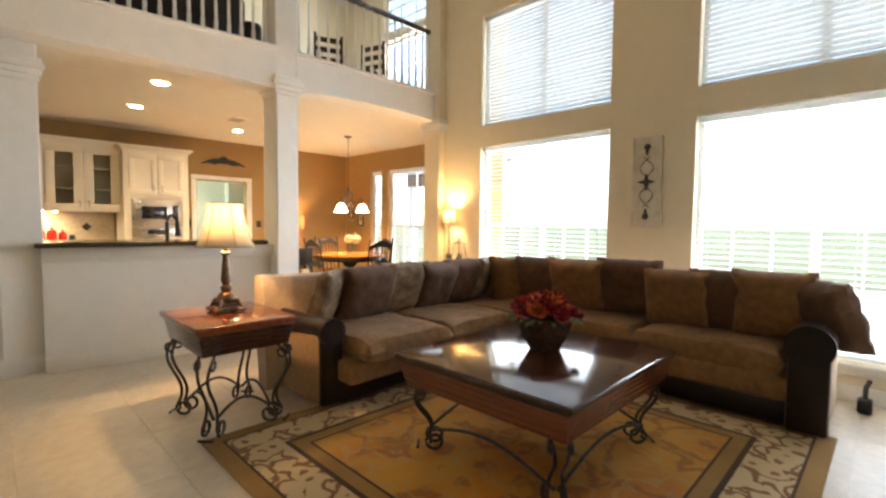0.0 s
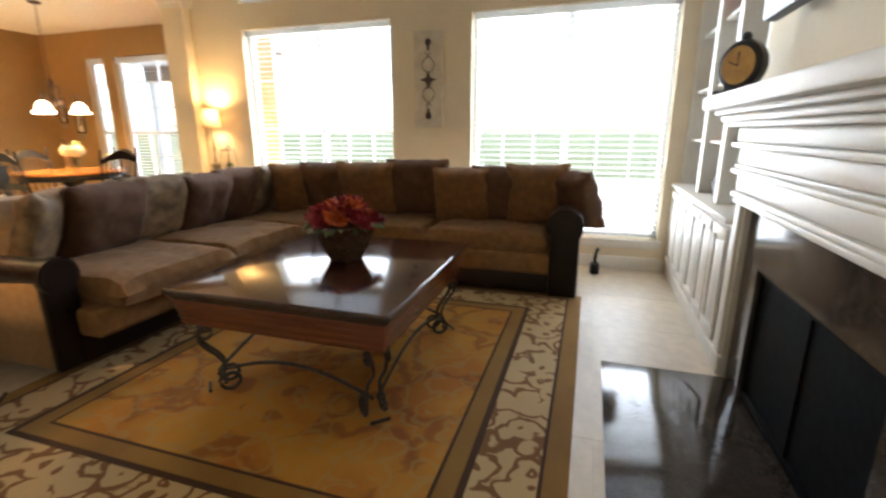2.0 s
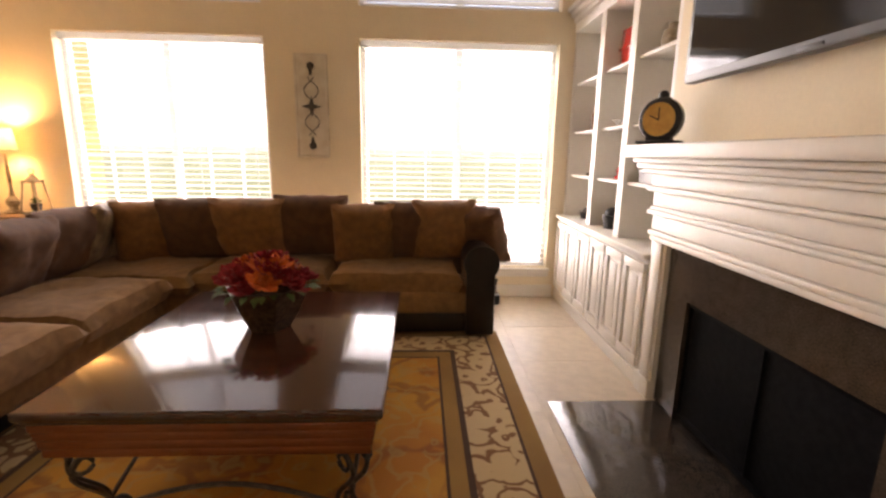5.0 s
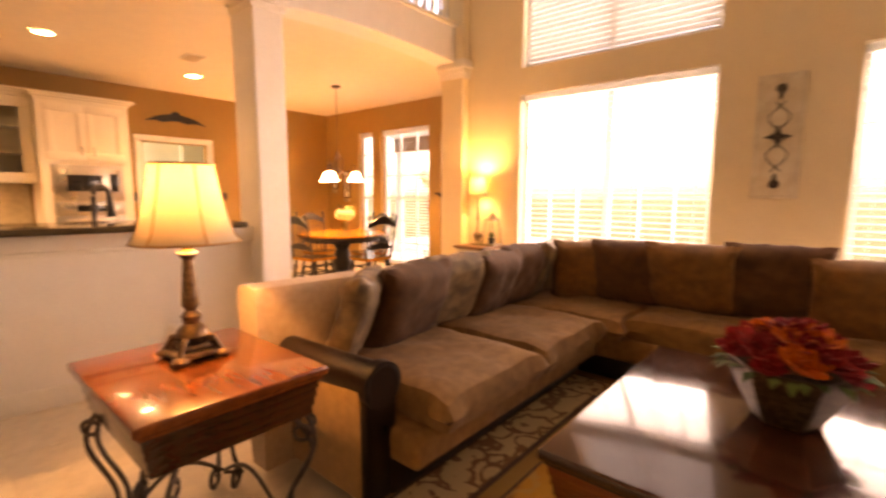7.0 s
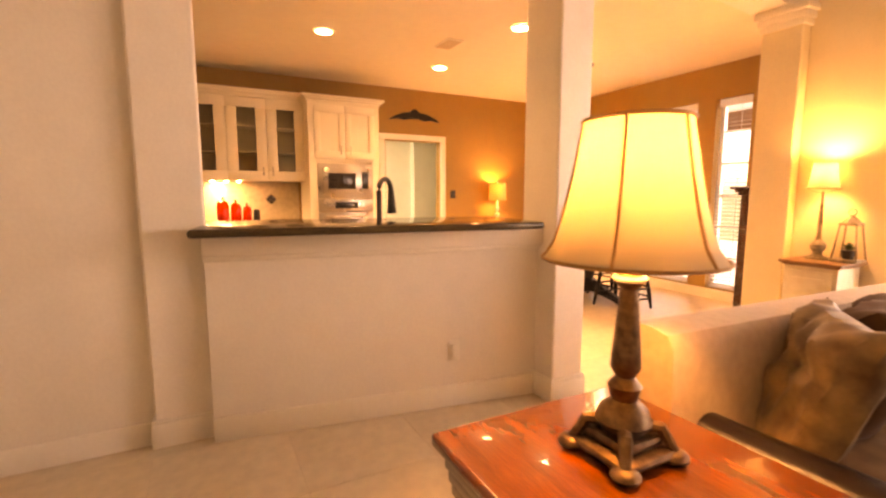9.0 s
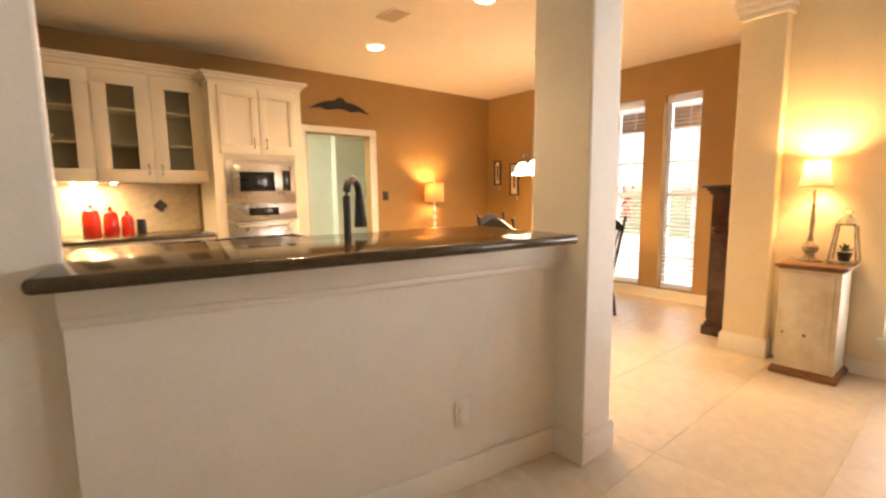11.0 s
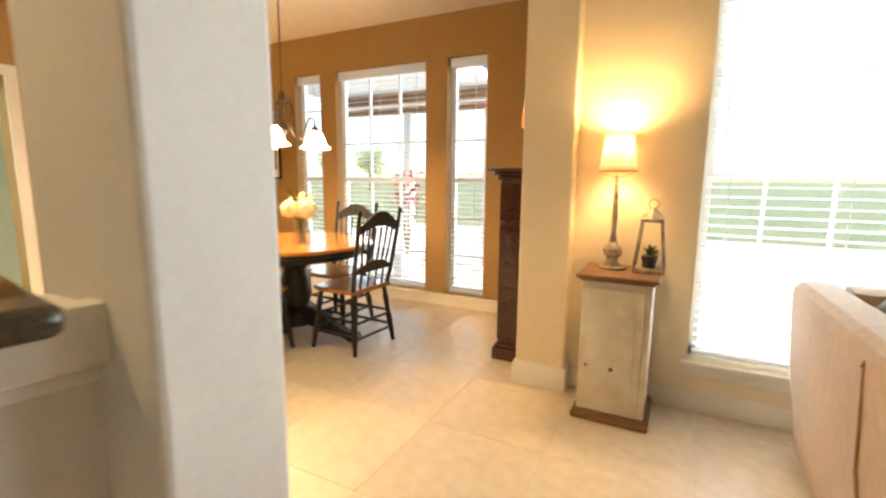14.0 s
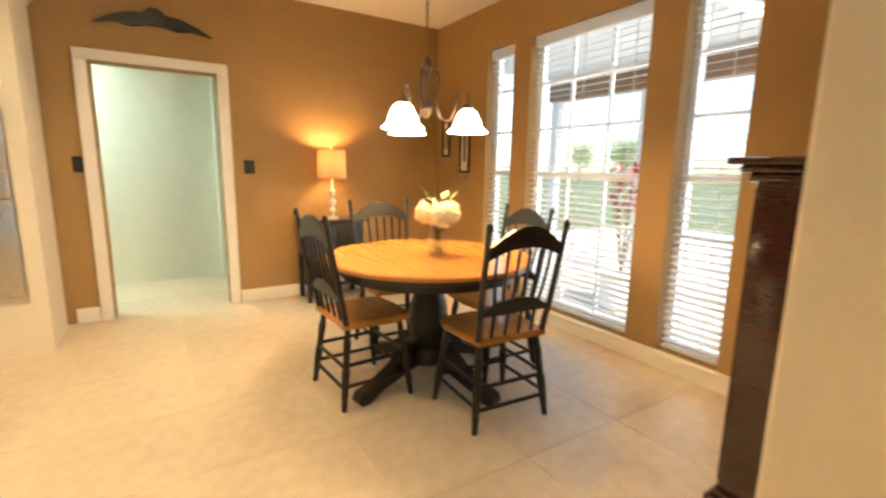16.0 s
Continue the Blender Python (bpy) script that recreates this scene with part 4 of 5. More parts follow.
# Wall art between the windows
art = thing("wall_art", pose(2.10, -0.004, 1.71), "distressed cream panel with dark iron scrollwork", "wall art")
make("panel", Build().box(-0.14, 0.14, -0.022, 0.0, -0.43, 0.43, 0.005).box(-0.14, -0.12, -0.03, -0.02, -0.43, 0.43, 0.003).box(0.12, 0.14, -0.03, -0.02, -0.43, 0.43, 0.003).box(-0.12, 0.12, -0.03, -0.02, 0.41, 0.43, 0.003).box(-0.12, 0.12, -0.03, -0.02, -0.43, -0.41, 0.003), WORNWHITE, art)
b = Build().prism([(0, 0.085), (0.02, 0.02), (0.085, 0), (0.02, -0.02), (0, -0.085), (-0.02, -0.02), (-0.085, 0), (-0.02, 0.02)], "y", -0.036, -0.024)
for z in (0.33, -0.33):
    s = 1 if z > 0 else -1
    b.ball((0, -0.028, z), 0.032, sy=0.3)
    b.prism([(-0.02, z), (0.02, z), (0.006, z - s * 0.075), (-0.006, z - s * 0.075)], "y", -0.036, -0.024)
for s in (-1, 1):
    for e in (-1, 1):
        b.tube([(s * (0.012 + 0.05 * math.sin(k * 0.45)), -0.028, e * (0.06 + 0.02 * k)) for k in range(10)], 0.004, 5)
make("scrollwork", b, IRON, art, label="dark iron scrollwork")

# Fireplace wall
fp = thing("fireplace", pose(4.36, -2.575, 0), "white painted fireplace mantel with black granite surround", "fireplace")
make("chimney_breast", Build().box(0.0, 0.385, -0.845, 0.845, 1.395, TOP - 0.01).box(0.06, 0.385, -0.845, -0.52, 0, 1.37).box(0.06, 0.385, 0.52, 0.845, 0, 1.37).box(0.06, 0.385, -0.52, 0.52, 0.66, 1.37), CREAM, fp, smooth=False)
make("granite_surround", Build().box(0.0, 0.06, -0.69, -0.50, 0.006, 0.895).box(0.0, 0.06, 0.50, 0.69, 0.006, 0.895).box(0.0, 0.06, -0.50, 0.50, 0.635, 0.895), GRANITE, fp, smooth=False, label="polished black granite surround")
make("firebox", Build().box(0.34, 0.38, -0.50, 0.50, 0, 0.64).box(0.06, 0.34, -0.52, -0.50, 0, 0.66).box(0.06, 0.34, 0.50, 0.52, 0, 0.66).box(0.06, 0.34, -0.50, 0.50, 0.64, 0.66).box(0.06, 0.34, -0.50, 0.50, 0.0, 0.015), SOOT, fp, smooth=False, label="black firebox")
fr = Build()
for y in (-0.495, 0.0, 0.495):
    fr.box(0.02, 0.045, y - 0.006, y + 0.006, 0.03, 0.64, 0.002)
fr.box(0.015, 0.05, -0.50, 0.50, 0.02, 0.045, 0.003).box(0.015, 0.05, -0.50, 0.50, 0.61, 0.635, 0.003)
make("door_frame", fr, SOOT, fp)
make("door_glass", Build().box(0.03, 0.034, -0.50, 0.50, 0.04, 0.62), SOOT, fp, smooth=False, label="dark glass firebox doors")
lg = Build()
for y, z, r in ((-0.12, 0.06, 0.045), (0.1, 0.06, 0.05), (0.0, 0.13, 0.045)):
    lg.tube([(0.2, y - 0.25, z), (0.19, y, z + 0.01), (0.21, y + 0.25, z)], r, 8)
make("log", lg, BARK, fp)
for s in (-1, 1):
    b = Build()
    y0, y1 = (0.69, 0.845) if s > 0 else (-0.845, -0.69)
    b.box(-0.03, 0.06, y0, y1, 0.0, 0.885, 0.004).box(-0.045, 0.0, y0 + 0.02, y1 - 0.045 if s > 0 else y1 - 0.02, 0.10, 0.885, 0.006).box(-0.05, 0.0, y0 - 0.002, y1 + 0.002, 0, 0.11, 0.008)
    make("pilaster", b, TRIM, fp)
b = Build()
for z0, z1, out, half in ((0.885, 0.915, 0.05, 0.845), (0.915, 0.945, 0.062, 0.850), (0.945, 1.03, 0.045, 0.847), (1.03, 1.055, 0.075, 0.860), (1.055, 1.075, 0.06, 0.853), (1.075, 1.155, 0.05, 0.849), (1.155, 1.18, 0.085, 0.870), (1.18, 1.25, 0.065, 0.857), (1.25, 1.275, 0.11, 0.880), (1.275, 1.305, 0.14, 0.895), (1.305, 1.33, 0.175, 0.870), (1.33, 1.395, 0.225, 0.920)):
    b.box(-out, 0.06, -half, half, z0, z1, min(0.012, (z1 - z0) * 0.35), 2)
make("mantel", b, TRIM, fp, label="white stepped crown mantel")
hearth = structure(make("hearth", Build().box(3.75, 4.42, -3.42, -1.905, -0.02, 0.005, 0.002), GRANITE), "polished black granite hearth slab", "hearth")

tv = thing("television", pose(4.27, -2.72, 1.66), "large black flat-screen television on the chimney breast", "television")
make("screen", Build().box(-0.032, -0.028, -0.67, 0.67, 0.035, 0.775), BLACKGLASS, tv, smooth=False, label="glossy black screen")
make("bezel", Build().box(-0.03, 0.03, -0.70, 0.70, 0, 0.81, 0.012).box(-0.034, -0.028, -0.05, 0.05, 0.008, 0.022, 0.002), PLASTIC, tv)
make("wall_mount", Build().box(0.03, 0.068, -0.2, 0.2, 0.25, 0.6), IRON, tv, smooth=False)
ck = thing("mantel_clock", pose(4.23, -1.88, 1.396, 0, 0, 38), "black mantel clock with aged gold dial", "clock")
make("case", Build().lathe([(0.115, -0.03), (0.12, -0.02), (0.12, 0.02), (0.112, 0.03), (0.092, 0.035), (0.09, 0.0)], n=32).turn(pose(0, 0, 0.135, 0, -90, 0) @ pose(0, 0, 0)).box(-0.04, 0.04, -0.12, 0.12, 0, 0.02, 0.006).box(-0.03, 0.03, -0.07, 0.07, 0.02, 0.045, 0.006).ball((0, 0, 0.265), 0.03, 0.7, 1, 1).box(-0.02, 0.02, -0.04, 0.04, 0.235, 0.255, 0.006), BLACK, ck)
ck.scale = (0.88, 0.88, 0.88)
make("dial", Build().lathe([(0.092, 0.0), (0.092, 0.004)], n=32).turn(pose(-0.028, 0, 0.135, 0, -90, 0)), GOLDFACE, ck)
make("clock_hand", Build().box(-0.036, -0.034, -0.005, 0.055, 0.13, 0.136).turn(pose(0, 0, 0.135, 25) @ pose(0, 0, -0.135)).box(-0.036, -0.034, -0.003, 0.003, 0.135, 0.20), BLACK, ck, smooth=False)
tagged(ck, category="clock")

# Built-in bookcase
bc = thing("built_in_bookcase", pose(4.33, 0, 0), "white built-in bookcase with panelled cupboards", "bookcase")
Y0, Y1 = -1.73, -0.004
make("cupboard", Build().box(0.0, 0.41, Y0, Y1, 0.0, 0.765, 0.004).box(-0.012, 0.0, Y0, Y1, 0, 0.09, 0.004), TRIM, bc, smooth=False)
make("counter", Build().box(-0.035, 0.41, Y0, Y1, 0.768, 0.80, 0.008), TRIM, bc)
BAYS = ((Y0, -1.17), (-1.17, -0.64), (-0.64, Y1))
bw = (Y1 - Y0) / 6
for i in range(6):
    y0, y1 = Y0 + bw * i + 0.012, Y0 + bw * (i + 1) - 0.012
    d = Build()
    for a, c, e, g in ((y0, y1, 0.12, 0.18), (y0, y1, 0.68, 0.74), (y0, y0 + 0.05, 0.18, 0.68), (y1 - 0.05, y1, 0.18, 0.68)):
        d.box(-0.022, -0.002, a, c, e, g, 0.004)
    d.box(-0.008, -0.002, y0 + 0.05, y1 - 0.05, 0.18, 0.68).box(-0.016, -0.006, y0 + 0.075, y1 - 0.075, 0.205, 0.655, 0.008)
    dob = make("door", d, TRIM, bc)
up = Build()
for y in (Y0, -1.17, -0.64, Y1):
    a, c = max(Y0, y - 0.03), min(Y1, y + 0.03)
    up.box(0.05, 0.40, a, c, 0.80, 2.42)
    up.box(0.035, 0.052, max(Y0, y - 0.042), min(Y1, y + 0.042), 0.80, 2.42, 0.003)
up.box(0.395, 0.41, Y0, Y1, 0.80, 2.42)
make("upright", up, TRIM, bc, smooth=False)
make("crown", Build().box(0.03, 0.41, Y0, Y1, 2.36, 2.44).box(0.01, 0.41, Y0, Y1, 2.44, 2.48, 0.008).box(-0.02, 0.41, Y0, Y1, 2.48, 2.52, 0.01).box(-0.05, 0.41, Y0, Y1, 2.52, 2.56, 0.008), TRIM, bc)
for a, c in BAYS:
    for z in (1.17, 1.54, 1.95):
        make("shelf", Build().box(0.07, 0.395, a + 0.031, c - 0.031, z - 0.02, z, 0.003), TRIM, bc)

def ornament(name, x, y, z, b, mat, label, category):
    o = make(name, b, mat, at=pose(x, y, z))
    tagged(o, label, category)
ornament("decorative_box", 4.50, -0.86, 1.951, Build().box(-0.03, 0.03, -0.13, 0.13, 0, 0.26, 0.01).box(-0.04, 0.04, -0.14, 0.14, 0.12, 0.14, 0.004), RED, "red lacquered box standing on a shelf", "box")
ornament("bottle", 4.50, -0.36, 1.541, Build().lathe([(0.04, 0), (0.045, 0.02), (0.045, 0.17), (0.018, 0.23), (0.018, 0.29)], n=16), DARKWOOD, "dark red glass bottle on a shelf", "bottle")
ornament("bottle", 4.52, -0.22, 1.541, Build().lathe([(0.035, 0), (0.04, 0.02), (0.035, 0.14), (0.015, 0.2), (0.015, 0.25)], n=16), RAWWOOD, "brown ceramic bottle on a shelf", "bottle")
ornament("bowl", 4.50, -0.84, 1.541, Build().lathe([(0.03, 0), (0.035, 0.01), (0.09, 0.05), (0.085, 0.05), (0.03, 0.015)], n=20), STEEL, "small silver bowl on a shelf", "bowl")
ornament("ceramic_jar", 4.52, -1.36, 1.951, Build().lathe([(0.05, 0), (0.07, 0.05), (0.06, 0.11), (0.03, 0.13), (0.035, 0.15)], n=18), STONE, "stoneware jar on a shelf", "jar")
ornament("storage_box", 4.50, -1.38, 1.171, Build().box(-0.06, 0.06, -0.11, 0.11, 0, 0.08, 0.006).box(-0.063, 0.063, -0.113, 0.113, 0.06, 0.085, 0.004), SIDING, "pale blue box on a shelf", "box")
ornament("figurine", 4.50, -0.82, 1.171, Build().lathe([(0.03, 0), (0.03, 0.02), (0.012, 0.03), (0.02, 0.06), (0.008, 0.09)], n=14), RED, "small red ornament on a shelf", "ornament")
ornament("figurine", 4.50, -0.28, 1.171, Build().lathe([(0.05, 0), (0.05, 0.015), (0.02, 0.03), (0.012, 0.05)], n=14), BRONZE, "small bronze ornament on a shelf", "ornament")
ornament("basket", 4.50, -0.82, 0.801, Build().lathe([(0.07, 0), (0.09, 0.1), (0.08, 0.1)], n=18).ball((0, 0, 0.11), 0.075, sz=0.7), BLACK, "dark basket on the bookcase counter", "basket")
ornament("basket", 4.50, -0.28, 0.801, Build().lathe([(0.06, 0), (0.075, 0.06), (0.065, 0.06)], n=18).ball((0, 0, 0.06), 0.06, sz=0.6), BLACK, "dark bowl on the bookcase counter", "bowl")
ornament("door_stop", 3.72, -0.22, 0.0, Build().box(-0.04, 0.04, -0.06, 0.06, 0, 0.1, 0.02).tube([(0, 0, 0.09), (0.0, 0.02, 0.17), (0.02, 0.05, 0.22)], 0.015, 8), PLASTIC, "black fireplace tool stand on the floor", "tool stand")

# ---- kitchen ----
uc = thing("upper_cabinets", pose(-4.55, -4.335, 1.41), "ivory wall cabinets with glass doors", "cabinet")
UW = 1.31
b = Build().box(-0.31, -0.02, -UW, -UW + 0.02, 0, 0.96).box(-0.31, -0.02, UW, UW + 0.02, 0, 0.96).box(-0.325, -0.31, -UW, UW + 0.02, 0, 0.96).box(-0.31, -0.02, -UW, UW, 0, 0.02).box(-0.31, -0.02, -UW, UW, 0.94, 0.96)
for i in range(1, 6):
    y = -UW + 2 * UW * i / 6
    b.box(-0.31, -0.02, y - 0.01, y + 0.01, 0.02, 0.94)
for z in (0.33, 0.63):
    b.box(-0.31, -0.03, -UW, UW, z, z + 0.015)
make("body", b, CABINET, uc, smooth=False)
make("crown", Build().box(-0.31, 0.0, -UW, UW + 0.02, 0.96, 1.0).box(-0.31, 0.025, -UW, UW + 0.02, 1.0, 1.025, 0.008).box(-0.31, 0.05, -UW, UW + 0.02, 1.025, 1.05, 0.006), CABINET, uc)
for i in range(6):
    y0, y1 = -UW + 2 * UW * i / 6 + 0.003, -UW + 2 * UW * (i + 1) / 6 - 0.003
    d = Build()
    for a, c, e, g in ((y0, y1, 0.005, 0.115), (y0, y1, 0.84, 0.955), (y0, y0 + 0.115, 0.115, 0.84), (y1 - 0.115, y1, 0.115, 0.84)):
        d.box(-0.018, 0.004, a, c, e, g, 0.003)
    dd = make("door", d, CABINET, uc)
    make("pane", Build().box(-0.008, -0.004, y0 + 0.11, y1 - 0.11, 0.11, 0.85), CABGLASS, dd, smooth=False)
    yh = y1 - 0.05 if i % 2 == 0 else y0 + 0.05
    make("handle", Build().tube([(0.004, yh, 0.07), (0.03, yh, 0.08), (0.03, yh, 0.15), (0.004, yh, 0.16)], 0.005, 6), IRON, dd)
for i, (y, z) in enumerate(((0.12, 0.63), (0.2, 0.33), (0.3, 0.02), (-0.25, 0.33), (0.95, 0.63))):
    dish = make("dish", Build().lathe([(0.03, 0.016), (0.035, 0.02), (0.08, 0.075), (0.075, 0.075), (0.03, 0.025)], n=18), CERAMIC, at=pose(-4.71, -4.43 + y, 1.41 + z))
    tagged(dish, "white ceramic bowl inside a glass cabinet", "bowl", "dishes in the cabinets")
tc = thing("oven_cabinet", pose(-4.30, -2.59, 0), "tall ivory cabinet holding a microwave and an oven", "cabinet")
tc.scale = (1, 0.94, 0.965)
make("body", Build().box(-0.57, -0.02, -0.47, 0.46, 0.0, 2.42), CABINET, tc, smooth=False)
make("crown", Build().box(-0.57, -0.005, -0.485, 0.475, 2.42, 2.45, 0.004).box(-0.57, 0.025, -0.51, 0.50, 2.45, 2.475, 0.008).box(-0.57, 0.055, -0.54, 0.53, 2.475, 2.505, 0.006), CABINET, tc)
make("face_frame", Build().box(-0.02, 0.0, -0.47, -0.37, 0, 2.42).box(-0.02, 0.0, 0.36, 0.46, 0, 2.42).box(-0.02, 0.0, -0.37, 0.36, 0, 0.36).box(-0.02, 0.0, -0.37, 0.36, 1.70, 1.76).box(-0.02, 0.0, -0.37, 0.36, 2.38, 2.42), CABINET, tc, smooth=False)
for s in (0, 1):
    y0, y1 = (-0.40, -0.008) if s == 0 else (-0.002, 0.39)
    d = Build()
    for a, c, e, g in ((y0, y1, 1.74, 1.83), (y0, y1, 2.30, 2.39), (y0, y0 + 0.08, 1.83, 2.30), (y1 - 0.08, y1, 1.83, 2.30)):
        d.box(0.002, 0.022, a, c, e, g, 0.003)
    d.box(0.002, 0.008, y0 + 0.08, y1 - 0.08, 1.83, 2.30)
    dd = make("door", d, CABINET, tc)
    yh = y1 - 0.06 if s == 0 else y0 + 0.06
    make("handle", Build().tube([(0.02, yh, 1.80), (0.048, yh, 1.81), (0.048, yh, 1.89), (0.02, yh, 1.90)], 0.005, 6), IRON, dd)
mw = thing("microwave_oven", pose(-4.299, -2.595, 1.205), "stainless steel built-in microwave", "microwave")
mw.scale = (1, 0.94, 0.95)
make("trim", Build().box(0.0, 0.02, -0.365, 0.355, 0.0, 0.44, 0.004), STEEL, mw)
make("door", Build().box(0.02, 0.045, -0.31, 0.31, 0.06, 0.39, 0.006), STEEL, mw)
make("door_window", Build().box(0.044, 0.048, -0.24, 0.12, 0.12, 0.32, 0.002), BLACKGLASS, mw, label="dark microwave window")
make("keypad", Build().box(0.044, 0.048, 0.20, 0.29, 0.12, 0.34, 0.002), BLACKGLASS, mw)
ov = thing("wall_oven", pose(-4.299, -2.595, 0.355), "stainless steel built-in wall oven", "oven")
ov.scale = (1, 0.94, 0.98)
make("control_panel", Build().box(0.0, 0.035, -0.365, 0.355, 0.70, 0.86, 0.004), STEEL, ov)
make("display", Build().box(0.034, 0.038, -0.16, 0.15, 0.74, 0.82, 0.002), BLACKGLASS, ov)
make("door", Build().box(0.0, 0.035, -0.365, 0.355, 0.05, 0.69, 0.005), STEEL, ov)
make("door_window", Build().box(0.034, 0.038, -0.24, 0.23, 0.16, 0.52, 0.002), BLACKGLASS, ov)
make("handle", Build().tube([(0.035, -0.29, 0.64), (0.075, -0.29, 0.64), (0.075, 0.28, 0.64), (0.035, 0.28, 0.64)], 0.012, 8), STEEL, ov)
bs = thing("base_cabinets", pose(-4.30, -4.43, 0), "ivory base cabinets with dark granite counter", "cabinet")
make("body", Build().box(-0.57, 0.0, -1.31, 1.375, 0.09, 0.895).box(-0.57, -0.06, -1.31, 1.375, 0, 0.09), CABINET, bs, smooth=False)
make("counter", Build().box(-0.57, 0.03, -1.31, 1.375, 0.897, 0.935, 0.01), BARGRANITE, bs)
for i in range(5):
    y0 = -1.30 + i * 0.535
    make("door", Build().box(0.001, 0.02, y0, y0 + 0.52, 0.12, 0.69, 0.004).box(0.001, 0.02, y0, y0 + 0.52, 0.71, 0.88, 0.004), CABINET, bs)
back = structure(make("backsplash", Build().box(BACK + 0.002, BACK + 0.012, -5.74, -3.055, 0.936, 1.41), BACKSPLASH, smooth=False), "tan stone tile backsplash", "backsplash")
for y in (-5.0, -4.34, -3.40):
    make("accent_tile", Build().box(0, 0.006, -0.045, 0.045, -0.045, 0.045, 0.002), GRANITE, back, at=pose(BACK + 0.0125, y, 1.19, 45))
ol = make("wall_outlet", Build().box(0, 0.006, -0.045, 0.045, -0.06, 0.06, 0.003), BLACK, at=pose(BACK + 0.0125, -4.22, 1.07))
make("socket", Build().box(0.006, 0.009, -0.018, 0.018, -0.04, 0.04, 0.003), CERAMIC, ol)
tagged(ol, "dark outlet plate on the backsplash", "outlet")
for i, (y, s) in enumerate(((-3.97, 1.0), (-3.83, 0.88), (-3.71, 0.74))):
    cn = thing("canister", pose(-4.62, y, 0.936), "red glazed ceramic kitchen canister with lid", "canister", "red kitchen canisters")
    make("body", Build().lathe([(0.062 * s, 0), (0.068 * s, 0.01), (0.068 * s, 0.18 * s), (0.06 * s, 0.2 * s)], n=24), RED, cn)
    make("lid", Build().lathe([(0.064 * s, 0.2 * s), (0.055 * s, 0.23 * s), (0.02 * s, 0.25 * s), (0.014 * s, 0.265 * s), (0.02 * s, 0.285 * s), (0.004, 0.295 * s)], n=24), RED, cn)
ph = make("coffee_grinder", Build().lathe([(0.04, 0), (0.042, 0.01), (0.038, 0.12), (0.03, 0.14)], n=18).box(-0.05, 0.05, -0.03, 0.03, 0.0, 0.02, 0.006), PLASTIC, at=pose(-4.66, -3.60, 0.936))
tagged(ph, "small black kitchen appliance on the counter", "appliance")
isl = thing("kitchen_island", pose(-2.62, -3.55, 0), "ivory kitchen island with dark granite top", "kitchen island")
make("body", Build().box(-0.36, 0.36, -1.05, 1.02, 0.08, 0.895).box(-0.31, 0.31, -1.0, 0.97, 0, 0.08), CABINET, isl, smooth=False)
make("counter", Build().box(-0.40, 0.40, -1.09, 1.06, 0.897, 0.935, 0.012, 3), BARGRANITE, isl)
ct = thing("gas_cooktop", pose(-2.66, -3.30, 0.936), "black gas cooktop with cast iron grates", "cooktop")
make("plate", Build().box(-0.26, 0.26, -0.46, 0.46, 0, 0.015, 0.005), STEEL, ct)
for k in range(3):
    g = Build()
    y = -0.30 + 0.30 * k
    for e in (-0.13, 0, 0.13):
        g.box(-0.24, 0.24, y + e - 0.009, y + e + 0.009, 0.045, 0.065, 0.003)
    for e in (-0.23, -0.08, 0.08, 0.23):
        g.box(e - 0.009, e + 0.009, y - 0.14, y + 0.14, 0.045, 0.062, 0.003)
    for e in (-0.23, 0.23):
        for q in (-0.13, 0.13):
            g.box(e - 0.01, e + 0.01, y + q - 0.01, y + q + 0.01, 0.014, 0.05)
    make("grate", g, BLACK, ct, smooth=False)
sk = thing("sink_counter", pose(-1.545, -3.24, 0, 0, 0, -9), "ivory sink cabinet with granite counter behind the bar", "cabinet")
make("body", Build().box(-0.27, 0.345, -0.86, 0.87, 0, 0.895), CABINET, sk, smooth=False)
make("counter", Build().box(-0.30, 0.345, -0.87, 0.88, 0.897, 0.935, 0.01), BARGRANITE, sk)
fc = thing("faucet", pose(-1.365, -3.215, 0.936, 0, 0, 40), "dark bronze gooseneck kitchen faucet", "faucet")
make("spout", Build().lathe([(0.028, 0), (0.028, 0.015), (0.02, 0.03)], n=16).tube([(0, 0, 0.02), (0, 0, 0.34)] + [(0, 0.075 - 0.075 * math.cos(a), 0.34 + 0.075 * math.sin(a)) for a in [k * math.pi / 10 for k in range(1, 11)]], 0.016, 12).tube([(0, 0.15, 0.35), (0, 0.155, 0.27), (0, 0.16, 0.20)], 0.018, 12, 0.03), PLASTIC, fc)
make("lever", Build().tube([(0.02, 0, 0.1), (0.06, 0.0, 0.13)], 0.008, 8), PLASTIC, fc)
bd = make("wall_plaque", Build().prism([(-0.40, -0.06), (-0.30, 0.0), (-0.18, 0.045), (-0.08, 0.055), (-0.03, 0.10), (0.03, 0.10), (0.08, 0.055), (0.18, 0.045), (0.30, 0.0), (0.40, -0.06), (0.26, -0.035), (0.16, -0.055), (0.06, -0.03), (-0.06, -0.03), (-0.16, -0.055), (-0.26, -0.035)], "x", 0, 0.03), BLACK, at=pose(BACK + 0.004, -1.40, 2.36), smooth=False)
tagged(bd, "black carved wooden crest over the doorway", "wall decoration")
for y in (-0.76, -1.97):
    sw = make("light_switch", Build().box(0, 0.007, -0.045, 0.045, -0.06, 0.06, 0.003), BLACK, at=pose(BACK + 0.003, y, 1.25))
    make("toggle", Build().box(0.007, 0.012, -0.03, -0.008, -0.03, 0.03, 0.002).box(0.007, 0.012, 0.008, 0.03, -0.03, 0.03, 0.002), PLASTIC, sw)
    tagged(sw, "dark light switch plate on the wall", "light switch", "dark switch plates")

